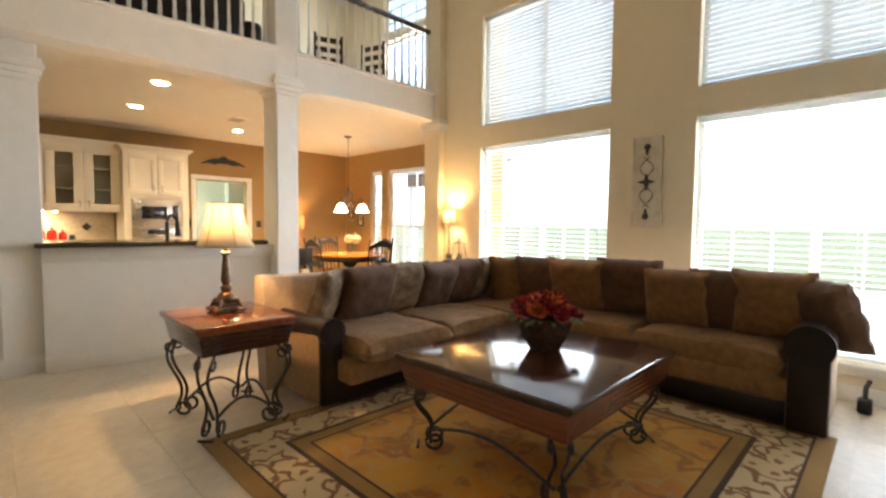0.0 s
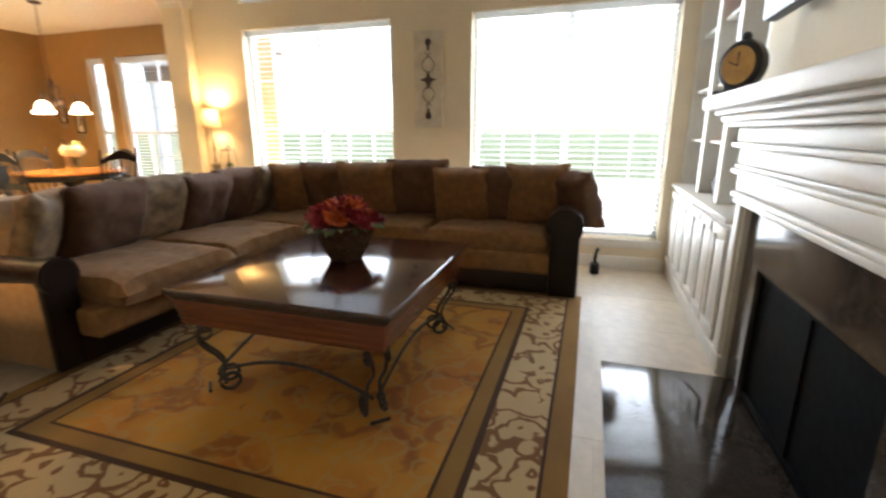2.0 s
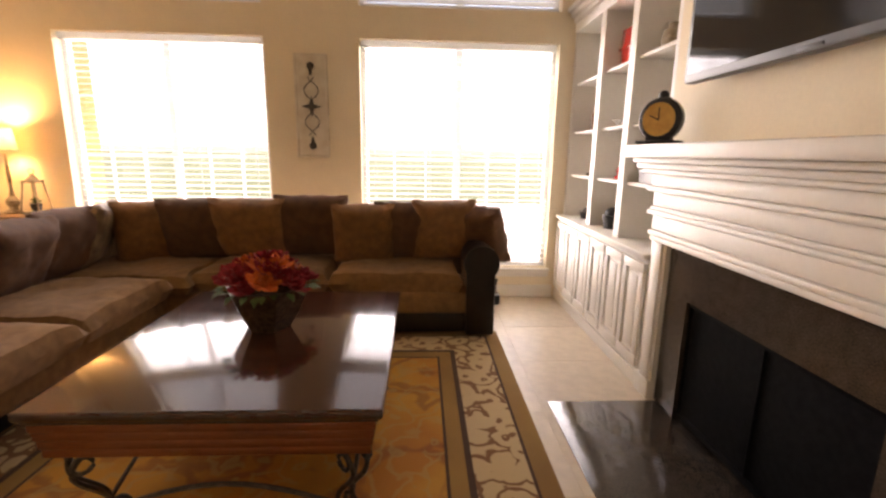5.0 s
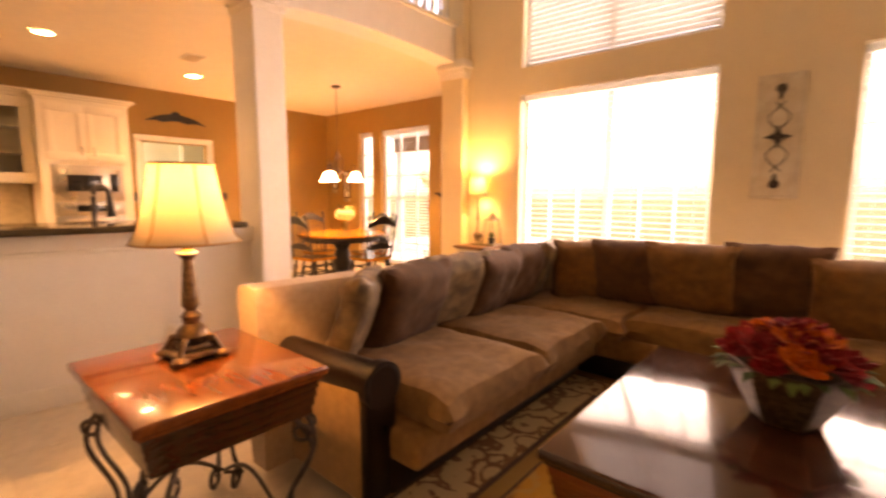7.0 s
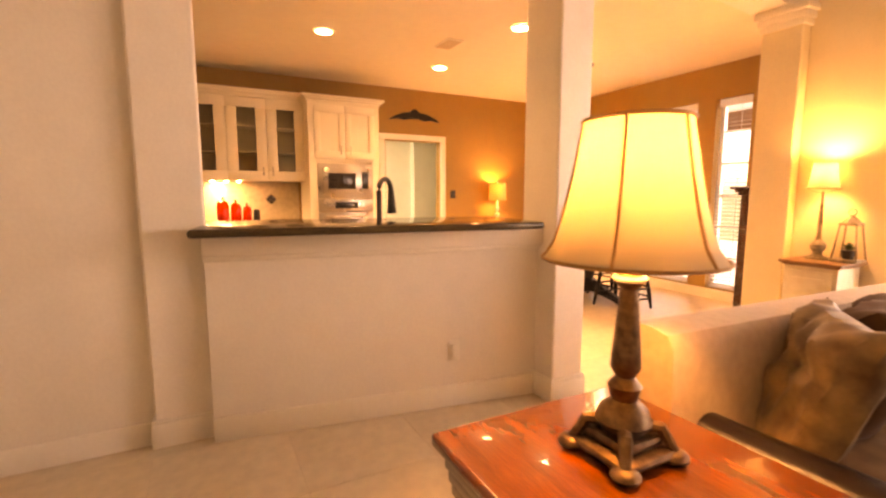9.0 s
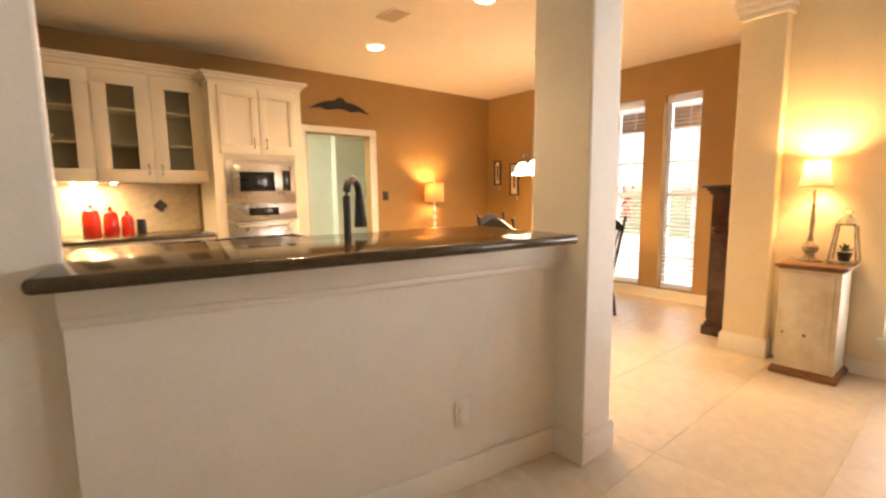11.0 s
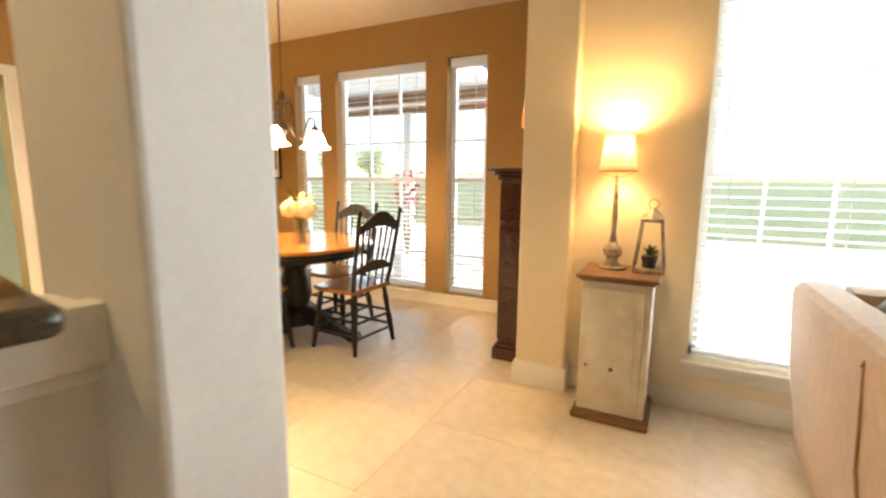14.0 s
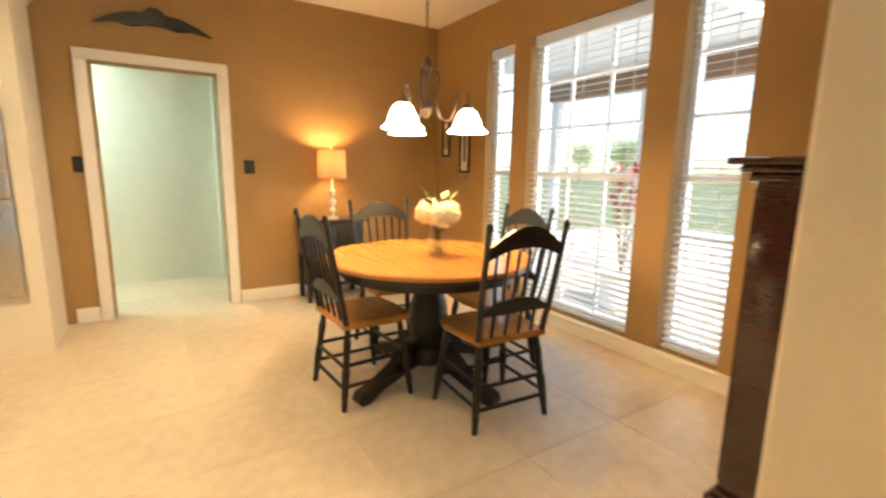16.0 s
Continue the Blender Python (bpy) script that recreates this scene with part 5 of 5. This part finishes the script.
# Ceiling cans, vent, cabinet lights
def can(x, y, watts):
    c = thing("recessed_light", pose(x, y, LOW), "lit round recessed ceiling light with white trim", "ceiling light", "recessed ceiling lights")
    make("trim_ring", Build().lathe([(0.095, -0.002), (0.095, -0.010), (0.075, -0.012), (0.07, -0.003)], n=28, close=False), TRIM, c)
    make("lens", Build().lathe([(0.072, -0.003), (0.072, -0.006)], n=28), BULB, c)
    d = lamp("can_light", "SPOT", look((x, y, LOW - 0.02), (x, y, 0)), watts, (1.0, 0.72, 0.40), 0.06)
    d.data.spot_size, d.data.spot_blend = radians(120), 0.6
for x, y in ((-3.70, -1.60), (-3.10, -3.10), (-1.75, -3.15), (-2.2, -1.55)):
    can(x, y, 13.5)
vent = make("ceiling_vent", Build().box(-0.15, 0.15, -0.09, 0.09, -0.012, -0.002, 0.003), TRIM, at=pose(-2.88, -1.92, LOW))
for i in range(6):
    make("louvre", Build().box(-0.13, 0.13, -0.008, 0.008, -0.018, -0.012), GROUT, vent, smooth=False, at=pose(0, -0.065 + 0.026 * i, 0))
tagged(vent, "white ceiling air vent", "vent")
for i in range(4):
    y = -4.20 + 0.14 * i
    u = thing("cabinet_light", pose(-4.68, y, 1.408), "small lit light under the cabinet", "light", "cabinet lights")
    make("puck", Build().lathe([(0.02, -0.001), (0.02, -0.012)], n=14), BULB, u)
lamp("puck_light", "AREA", look((-4.70, -4.0, 1.385), (-4.72, -4.0, 0)), 3.5, (1.0, 0.82, 0.5), 0.1, 0.6)

# ---- dining corner ----
TX, TY = -2.72, -0.15
tb = thing("dining_table", pose(TX, TY, 0), "round oak-topped dining table with black pedestal", "dining table")
make("top", Build().lathe([(0.585, 0.735), (0.60, 0.742), (0.60, 0.758), (0.592, 0.765)], n=56), OAK, tb, label="honey oak round top")
make("apron", Build().lathe([(0.52, 0.665), (0.52, 0.70), (0.575, 0.715), (0.585, 0.7345)], n=48), BLACK, tb)
make("pedestal", Build().lathe([(0.15, 0.664), (0.12, 0.60), (0.085, 0.55), (0.11, 0.47), (0.125, 0.36), (0.10, 0.27), (0.14, 0.22), (0.14, 0.12), (0.09, 0.10)], n=28), BLACK, tb)
for k in range(4):
    f = Build().prism([(0.08, 0.26), (0.16, 0.25), (0.30, 0.15), (0.44, 0.085), (0.52, 0.07), (0.54, 0.03), (0.52, 0.0), (0.46, 0.0), (0.40, 0.035), (0.25, 0.08), (0.08, 0.12)], "y", -0.035, 0.035)
    make("foot", f.turn(pose(0, 0, 0, 0, 0, 14 + 90 * k)), BLACK, tb, smooth=False)

def dining_chair(m):
    """Front of the chair faces +y, back at -y."""
    c = thing("dining_chair", m, "black spindle-back dining chair with honey oak seat", "chair", "chairs round the dining table")
    s = Build().prism([(-0.205, -0.19), (0.205, -0.19), (0.235, 0.10), (0.20, 0.215), (0.0, 0.235), (-0.20, 0.215), (-0.235, 0.10)], "z", 0.435, 0.468)
    bmesh.ops.bevel(s.bm, geom=list(s.bm.edges), offset=0.008, segments=2, affect="EDGES")
    make("seat", s, OAK, c, label="honey oak saddle seat")
    for x, y in ((-0.17, -0.15), (0.17, -0.15), (-0.18, 0.15), (0.18, 0.15)):
        ox, oy = x * 1.28, y * 1.33
        pts = [(x + (ox - x) * t, y + (oy - y) * t, 0.437 * (1 - t)) for t in (0, 0.15, 0.3, 0.5, 0.7, 0.85, 1)]
        b = Build()
        for (p, q), r in zip(zip(pts, pts[1:]), (0.017, 0.022, 0.019, 0.023, 0.020, 0.016)):
            b.tube([p, q], r, 8, r * 0.94)
        make("leg", b, BLACK, c)
    b = Build()
    for z in (0.13, 0.24):
        t = 1 - z / 0.437
        for sy in (-1, 1):
            yy = sy * 0.15 * (1 + 0.33 * t)
            b.tube([(-0.17 * (1 + 0.28 * t), yy, z + 0.02 * sy), (0, yy, z + 0.02 * sy), (0.17 * (1 + 0.28 * t), yy, z + 0.02 * sy)], 0.011, 7)
        for sx in (-1, 1):
            xx = sx * 0.175 * (1 + 0.28 * t)
            b.tube([(xx, -0.15 * (1 + 0.33 * t), z), (xx, 0.15 * (1 + 0.33 * t), z)], 0.011, 7)
    make("stretcher", b, BLACK, c)
    for sx in (-1, 1):
        make("back_post", Build().tube([(sx * 0.19, -0.165, 0.45), (sx * 0.205, -0.20, 0.62), (sx * 0.215, -0.245, 0.86), (sx * 0.22, -0.27, 1.0)], 0.017, 10, 0.013).ball((sx * 0.22, -0.275, 1.015), 0.017, sz=1.5), BLACK, c)
    def by(z):
        return -0.165 - 0.105 * (z - 0.45) / 0.55
    low = []
    hi = []
    for i in range(17):
        x = -0.215 + 0.43 * i / 16
        u = x / 0.215
        low.append((x, 0.86 + 0.055 * (1 - u * u)))
        hi.append((x, 0.92 + 0.10 * (math.cos(u * math.pi / 2) ** 1.2)))
    cr = Build().prism(low + hi[::-1], "y", -0.012, 0.012)
    for v in cr.bm.verts:
        v.co.y += by(v.co.z)
    make("crest_rail", cr, BLACK, c, smooth=False)
    lr = Build().prism([(-0.205, 0.585), (0.205, 0.585), (0.205, 0.60), (0.10, 0.655), (0.0, 0.67), (-0.10, 0.655), (-0.205, 0.60)], "y", -0.01, 0.01)
    for v in lr.bm.verts:
        v.co.y += by(v.co.z)
    make("lower_rail", lr, BLACK, c, smooth=False)
    for i in range(6):
        x = -0.145 + 0.058 * i
        make("spindle", Build().tube([(x * 0.9, by(0.63), 0.63), (x, by(0.72), 0.72), (x * 1.05, by(0.80), 0.80), (x * 1.08, by(0.90), 0.90)], 0.008, 7), BLACK, c)
    for i in range(4):
        x = -0.12 + 0.08 * i
        make("spindle", Build().tube([(x, by(0.455), 0.455), (x, by(0.60), 0.60)], 0.008, 7), BLACK, c)
    return c
CHAIRS = ((-2.79, -0.56, 3), (-2.23, -0.05, 86), (-3.30, -0.10, -92), (-2.68, 0.30, 178))
first = dining_chair(pose(*CHAIRS[0][:2], 0, 0, 0, CHAIRS[0][2]))
for x, y, a in CHAIRS[1:]:
    copy_thing(first, pose(x, y, 0, 0, 0, a))

vs = thing("flower_vase", pose(TX + 0.06, TY + 0.02, 0.766), "clear glass vase of white hydrangeas", "flower vase")
make("glass", Build().lathe([(0.045, 0), (0.05, 0.01), (0.05, 0.15), (0.056, 0.165), (0.052, 0.165), (0.046, 0.15), (0.046, 0.012), (0.0, 0.012)], n=24), CLEAR, vs, label="clear glass vase")
st = Build()
for k in range(6):
    a = k * 1.05
    st.tube([(0.02 * math.cos(a), 0.02 * math.sin(a), 0.02), (0.01 * math.cos(a), 0.01 * math.sin(a), 0.14), (0.07 * math.cos(a), 0.07 * math.sin(a), 0.22)], 0.004, 6)
make("stem", st, GREEN, vs)
rnd = random.Random(9)
for hx, hy, hz in ((-0.075, -0.03, 0.24), (0.075, -0.02, 0.235), (0.0, 0.07, 0.245), (0.0, -0.06, 0.26)):
    b = Build()
    for i in range(90):
        z = 1 - 1.7 * i / 90
        a, r = i * 2.4, math.sqrt(max(0, 1 - z * z))
        nrm = Vector((r * math.cos(a), r * math.sin(a), z))
        q = Vector((hx, hy, hz)) + nrm * (0.068 + rnd.uniform(-0.006, 0.006))
        m = Matrix.Translation(q) @ nrm.to_track_quat("Z", "Y").to_matrix().to_4x4() @ pose(0, 0, 0, 0, 0, rnd.uniform(0, 90))
        for j in range(4):
            w = m @ pose(0, 0, 0, 0, -12, 90 * j)
            b.bm.faces.new([b.bm.verts.new(w @ Vector(p)) for p in ((0, 0, 0), (0.010, 0.007, 0.001), (0.017, 0, 0.002), (0.010, -0.007, 0.001))])
    b.ball((hx, hy, hz), 0.062, sub=2)
    make("blossom", b, WHITEPETAL, vs, smooth=False)
lv = Build()
for i in range(16):
    m = pose(0.06 * math.cos(i * 2.4), 0.06 * math.sin(i * 2.4), 0.21 + 0.008 * i, 0, -(i % 4) * 22 + 10, math.degrees(i * 2.4))
    lv.bm.faces.new([lv.bm.verts.new(m @ Vector(p)) for p in ((0, 0, 0), (0.045, 0.028, 0.006), (0.10, 0, -0.004), (0.045, -0.028, 0.006))])
make("leaves", lv, GREEN, vs)

# Chandelier
CX, CY, CD = -2.79, -0.14, -0.31
ch = thing("chandelier", pose(CX, CY, LOW), "bronze scroll chandelier with three lit glass shades", "chandelier")
make("canopy", Build().lathe([(0.065, -0.002), (0.06, -0.02), (0.02, -0.03)], n=24), BRONZE, ch)
cb = Build()
for i in range(29):
    z = -0.04 - i * 0.03
    cb.tube([(0.008 * math.cos(k * math.pi / 4) * (i % 2), 0.008 * math.cos(k * math.pi / 4) * ((i + 1) % 2), z - 0.016 + 0.02 * math.sin(k * math.pi / 4)) for k in range(9)], 0.0025, 5)
make("chain", cb, BRONZE, ch)
make("stem", Build().lathe([(0.008, -0.54), (0.022, -0.56), (0.03, -0.60), (0.012, -0.64), (0.010, -0.76), (0.03, -0.80), (0.035, -0.83), (0.01, -0.88)], n=16).turn(pose(0, 0, CD)), BRONZE, ch)
for k in range(3):
    a = radians(59 + 120 * k)
    u = Vector((math.cos(a), math.sin(a), 0))
    pts = [u * r + Vector((0, 0, z)) for r, z in ((0.02, -0.66), (0.05, -0.62), (0.07, -0.68), (0.06, -0.80), (0.09, -0.88), (0.14, -0.88), (0.17, -0.80), (0.20, -0.73), (0.235, -0.745), (0.24, -0.80))]
    fine = []
    for i in range(len(pts) - 1):
        p0, p1, p2, p3 = pts[max(0, i - 1)], pts[i], pts[i + 1], pts[min(len(pts) - 1, i + 2)]
        for t in (0, 0.25, 0.5, 0.75):
            fine.append(tuple(0.5 * (2 * p1 + (p2 - p0) * t + (2 * p0 - 5 * p1 + 4 * p2 - p3) * t * t + (3 * p1 - p0 - 3 * p2 + p3) * t ** 3)))
    make("arm", Build().tube(fine + [tuple(pts[-1])], 0.008, 7).turn(pose(0, 0, CD)), BRONZE, ch)
    c2 = (u.x * 0.24, u.y * 0.24)
    make("socket", Build().lathe([(0.018, -0.79), (0.028, -0.81), (0.03, -0.835)], c2, 14).turn(pose(0, 0, CD)), BRONZE, ch)
    make("shade", Build().lathe([(0.03, -0.825), (0.055, -0.845), (0.075, -0.89), (0.085, -0.925), (0.118, -0.955), (0.114, -0.958), (0.08, -0.93)], c2, 28, close=False).turn(pose(0, 0, CD)), FROST, ch, label="frosted bell glass shade, lit")
    bulb_light(CX + c2[0], CY + c2[1], LOW - 0.94 + CD, 5)

# Black console with lamp
cs = thing("console_cabinet", pose(-4.72, -0.08, 0), "black wooden console cabinet with a low shelf", "console table")
make("top", Build().box(-0.17, 0.17, -0.30, 0.30, 0.75, 0.772, 0.006), BLACK, cs)
make("body", Build().box(-0.155, 0.145, -0.275, 0.275, 0.43, 0.75, 0.004), BLACK, cs)
make("drawer", Build().box(0.146, 0.158, -0.26, -0.005, 0.46, 0.73, 0.004).box(0.146, 0.158, 0.005, 0.26, 0.46, 0.73, 0.004).ball((0.166, -0.04, 0.6), 0.01).ball((0.166, 0.04, 0.6), 0.01), BLACK, cs)
for x in (-0.14, 0.13):
    for y in (-0.26, 0.26):
        make("leg", Build().box(x - 0.02, x + 0.02, y - 0.02, y + 0.02, 0, 0.432, 0.004), BLACK, cs)
make("shelf", Build().box(-0.15, 0.14, -0.26, 0.26, 0.14, 0.16, 0.004), BLACK, cs)
bx = make("storage_basket", Build().box(-0.10, 0.10, -0.13, 0.13, 0, 0.17, 0.015).box(-0.105, 0.105, -0.135, 0.135, 0.15, 0.175, 0.008), WORNWHITE, at=pose(-4.71, 0.1, 0.161))
tagged(bx, "off-white storage box on the console shelf", "box")
dl = thing("console_lamp", pose(-4.72, -0.06, 0.773), "lit lamp with orange linen drum shade", "table lamp")
make("base", Build().lathe([(0.055, 0), (0.055, 0.012), (0.015, 0.02), (0.012, 0.05), (0.03, 0.08), (0.012, 0.11), (0.035, 0.15), (0.035, 0.17), (0.012, 0.20), (0.03, 0.26), (0.012, 0.30), (0.01, 0.40)], n=20), CERAMIC, dl)
make("shade", Build().lathe([(0.135, 0.385), (0.127, 0.645)], n=36, close=False), LINEN, dl, label="orange linen drum shade, lit")
make("finial", Build().tube([(0, 0, 0.40), (0, 0, 0.66)], 0.003, 5).ball((0, 0, 0.665), 0.012).tube([(-0.127, 0, 0.64), (0.127, 0, 0.64)], 0.002, 4), CERAMIC, dl)
make("bulb", Build().ball((0, 0, 0.50), 0.024, sz=1.3), BULB, dl)
bulb_light(-4.72, -0.06, 0.773 + 0.57, 5)

# Two small framed pictures beside the dining windows
for x, z, s in ((-4.69, 1.58, 0.9), (-4.34, 1.47, 1.15)):
    p = thing("framed_picture", pose(x, DN - 0.002, z), "narrow dark framed picture with pale mat", "picture", "framed pictures")
    w, h = 0.075 * s, 0.21 * s
    fb = Build()
    for a, c, e, g in ((-w, -w + 0.022, -h, h), (w - 0.022, w, -h, h), (-w, w, -h, -h + 0.022), (-w, w, h - 0.022, h)):
        fb.box(a, c, -0.022, 0, e, g, 0.003)
    make("frame", fb, DARKWOOD, p)
    make("mat", Build().box(-w + 0.02, w - 0.02, -0.010, -0.002, -h + 0.02, h - 0.02), CERAMIC, p, smooth=False)
    make("image", Build().box(-w * 0.28, w * 0.28, -0.013, -0.010, -h * 0.55, h * 0.6), RAWWOOD, p, smooth=False)
    make("ornament", Build().box(-w * 0.8, w * 0.8, -0.03, 0, -h - 0.07, -h - 0.012, 0.006), STONE, p)

# Tall dark cabinet against the side wall
tl2 = thing("tall_cabinet", pose(-0.933, 0.48, 0), "tall narrow dark cherry display cabinet", "cabinet")
make("body", Build().box(-0.23, -0.016, -0.30, 0.30, 0.04, 1.26, 0.005), DARKWOOD, tl2)
make("base", Build().box(-0.26, -0.016, -0.33, 0.33, 0, 0.09, 0.01).box(-0.245, -0.016, -0.315, 0.315, 0.09, 0.115, 0.008), DARKWOOD, tl2)
make("crown", Build().box(-0.25, -0.016, -0.32, 0.32, 1.24, 1.27, 0.008).box(-0.27, -0.016, -0.34, 0.34, 1.27, 1.295, 0.008).box(-0.30, -0.016, -0.37, 0.37, 1.295, 1.32, 0.006), DARKWOOD, tl2)
make("door", Build().box(-0.242, -0.229, -0.28, -0.005, 0.14, 1.22, 0.004).box(-0.242, -0.229, 0.005, 0.28, 0.14, 1.22, 0.004), DARKWOOD, tl2)
sc = thing("wall_sconce", pose(-0.935, 0.42, 1.60), "lit wall sconce with small linen shade", "wall sconce")
make("backplate", Build().box(-0.02, 0, -0.04, 0.04, -0.08, 0.08, 0.006).tube([(-0.015, 0, -0.03), (-0.08, 0, -0.05), (-0.10, 0, 0.0)], 0.008, 6), BRONZE, sc)
make("shade", Build().lathe([(0.075, 0.0), (0.06, 0.22)], (-0.10, 0), 24, close=False), LINEN, sc)
make("bulb", Build().ball((-0.10, 0, 0.03), 0.022), BULB, sc)
bulb_light(-1.035, 0.42, 1.72, 2)

# ---- loft ----
for y0, y1, skew in ((-6.3, -2.37, SKEW), (-2.11, -0.06, Matrix())):
    rl = thing("balcony_railing", skew @ pose(-0.85, (y0 + y1) / 2, 3.076), "white balusters with dark wooden handrail", "railing")
    h = (y1 - y0) / 2
    n = int((y1 - y0) / 0.115)
    sq = Build().box(-0.016, 0.016, -0.016, 0.016, 0, 0.14, 0.002).lathe([(0.013, 0.14), (0.016, 0.2), (0.011, 0.55), (0.013, 0.80)], n=8)
    b0 = make("baluster", sq, TRIM, rl, at=pose(0, -h + 0.06, 0))
    for i in range(1, n):
        o = new("baluster", b0.data)
        o.parent = rl
        o.matrix_basis = pose(0, -h + 0.06 + i * (2 * h - 0.12) / (n - 1), 0)
    make("handrail", Build().tube([(0, -h, 0.83), (0, 0, 0.83), (0, h, 0.83)], 0.035, 12), DARKWOOD, rl, label="dark wooden handrail")
    make("end_rosette", Build().tube([(0, h - 0.005, 0.83), (0, h + 0.055, 0.83)], 0.055, 16), DARKWOOD, rl)
ls = thing("loft_sofa", pose(-2.0, -3.25, LOW + 0.281), "dark brown leather sofa on the loft", "sofa")
make("seat", Build().box(-0.45, 0.40, -0.9, 0.9, 0.05, 0.42, 0.05, 3), LEATHER, ls)
make("backrest", Build().box(0.20, 0.48, -0.92, 0.92, 0.1, 0.80, 0.07, 3), LEATHER, ls)
make("arm", Build().box(-0.45, 0.48, -1.12, -0.90, 0.05, 0.58, 0.07, 3), LEATHER, ls)
make("arm", Build().box(-0.45, 0.48, 0.90, 1.12, 0.05, 0.58, 0.07, 3), LEATHER, ls)
make("foot", Build().box(-0.4, -0.33, -1.05, -0.98, 0, 0.06).box(0.35, 0.42, -1.05, -0.98, 0, 0.06).box(-0.4, -0.33, 0.98, 1.05, 0, 0.06).box(0.35, 0.42, 0.98, 1.05, 0, 0.06), BLACK, ls, smooth=False)
for x, y, a in ((-1.85, -0.45, 200), (-2.3, -0.85, 70)):
    lc = thing("loft_chair", pose(x, y, LOW + 0.281, 0, 0, a), "dark wooden ladder-back chair on the loft", "chair", "loft chairs")
    make("seat", Build().box(-0.21, 0.21, -0.2, 0.2, 0.44, 0.47, 0.008), REDWOOD, lc)
    for sx in (-0.19, 0.19):
        make("leg", Build().box(sx - 0.018, sx + 0.018, 0.16, 0.196, 0, 0.44, 0.004), DARKWOOD, lc)
        make("back_post", Build().box(sx - 0.018, sx + 0.018, -0.2, -0.164, 0, 0.98, 0.004), DARKWOOD, lc)
    for z in (0.58, 0.72, 0.86):
        make("slat", Build().box(-0.172, 0.172, -0.192, -0.172, z, z + 0.075, 0.006), DARKWOOD, lc)

# ---- floor tiles ----
S = 0.61
tile = None
for i in range(-9, 8):
    for j in range(-10, 5):
        x0, y0 = 0.047 + i * S, -1.395 + j * S
        if x0 + S < BACK - 0.2 or x0 > R or y0 + S < -6.6 or y0 > 1.2:
            continue
        if tile is None:
            tile = make("tile", Build().box(0.001, S - 0.001, 0.001, S - 0.001, -0.012, 0, 0.0006, 1), TILE, floor, smooth=False, at=pose(x0, y0, 0))
        else:
            o = new("tile", tile.data)
            o.parent = floor
            o.matrix_basis = pose(x0, y0, random.uniform(-0.0004, 0))
structure(make("hall_floor", Build().box(-6.35, BACK - 0.25, -4.0, 0.65, -0.006, -0.001), TILE, smooth=False), "beige tiled hall floor", "floor")
# Added overhead area lamp for the hall's cool daylight, with no fixture behind it
lamp("hall_ceiling_light", "AREA", look((-5.6, -2.6, 2.45), (-5.6, -2.6, 0)), 9, (0.80, 1.0, 0.92), 0.5, 0.5)
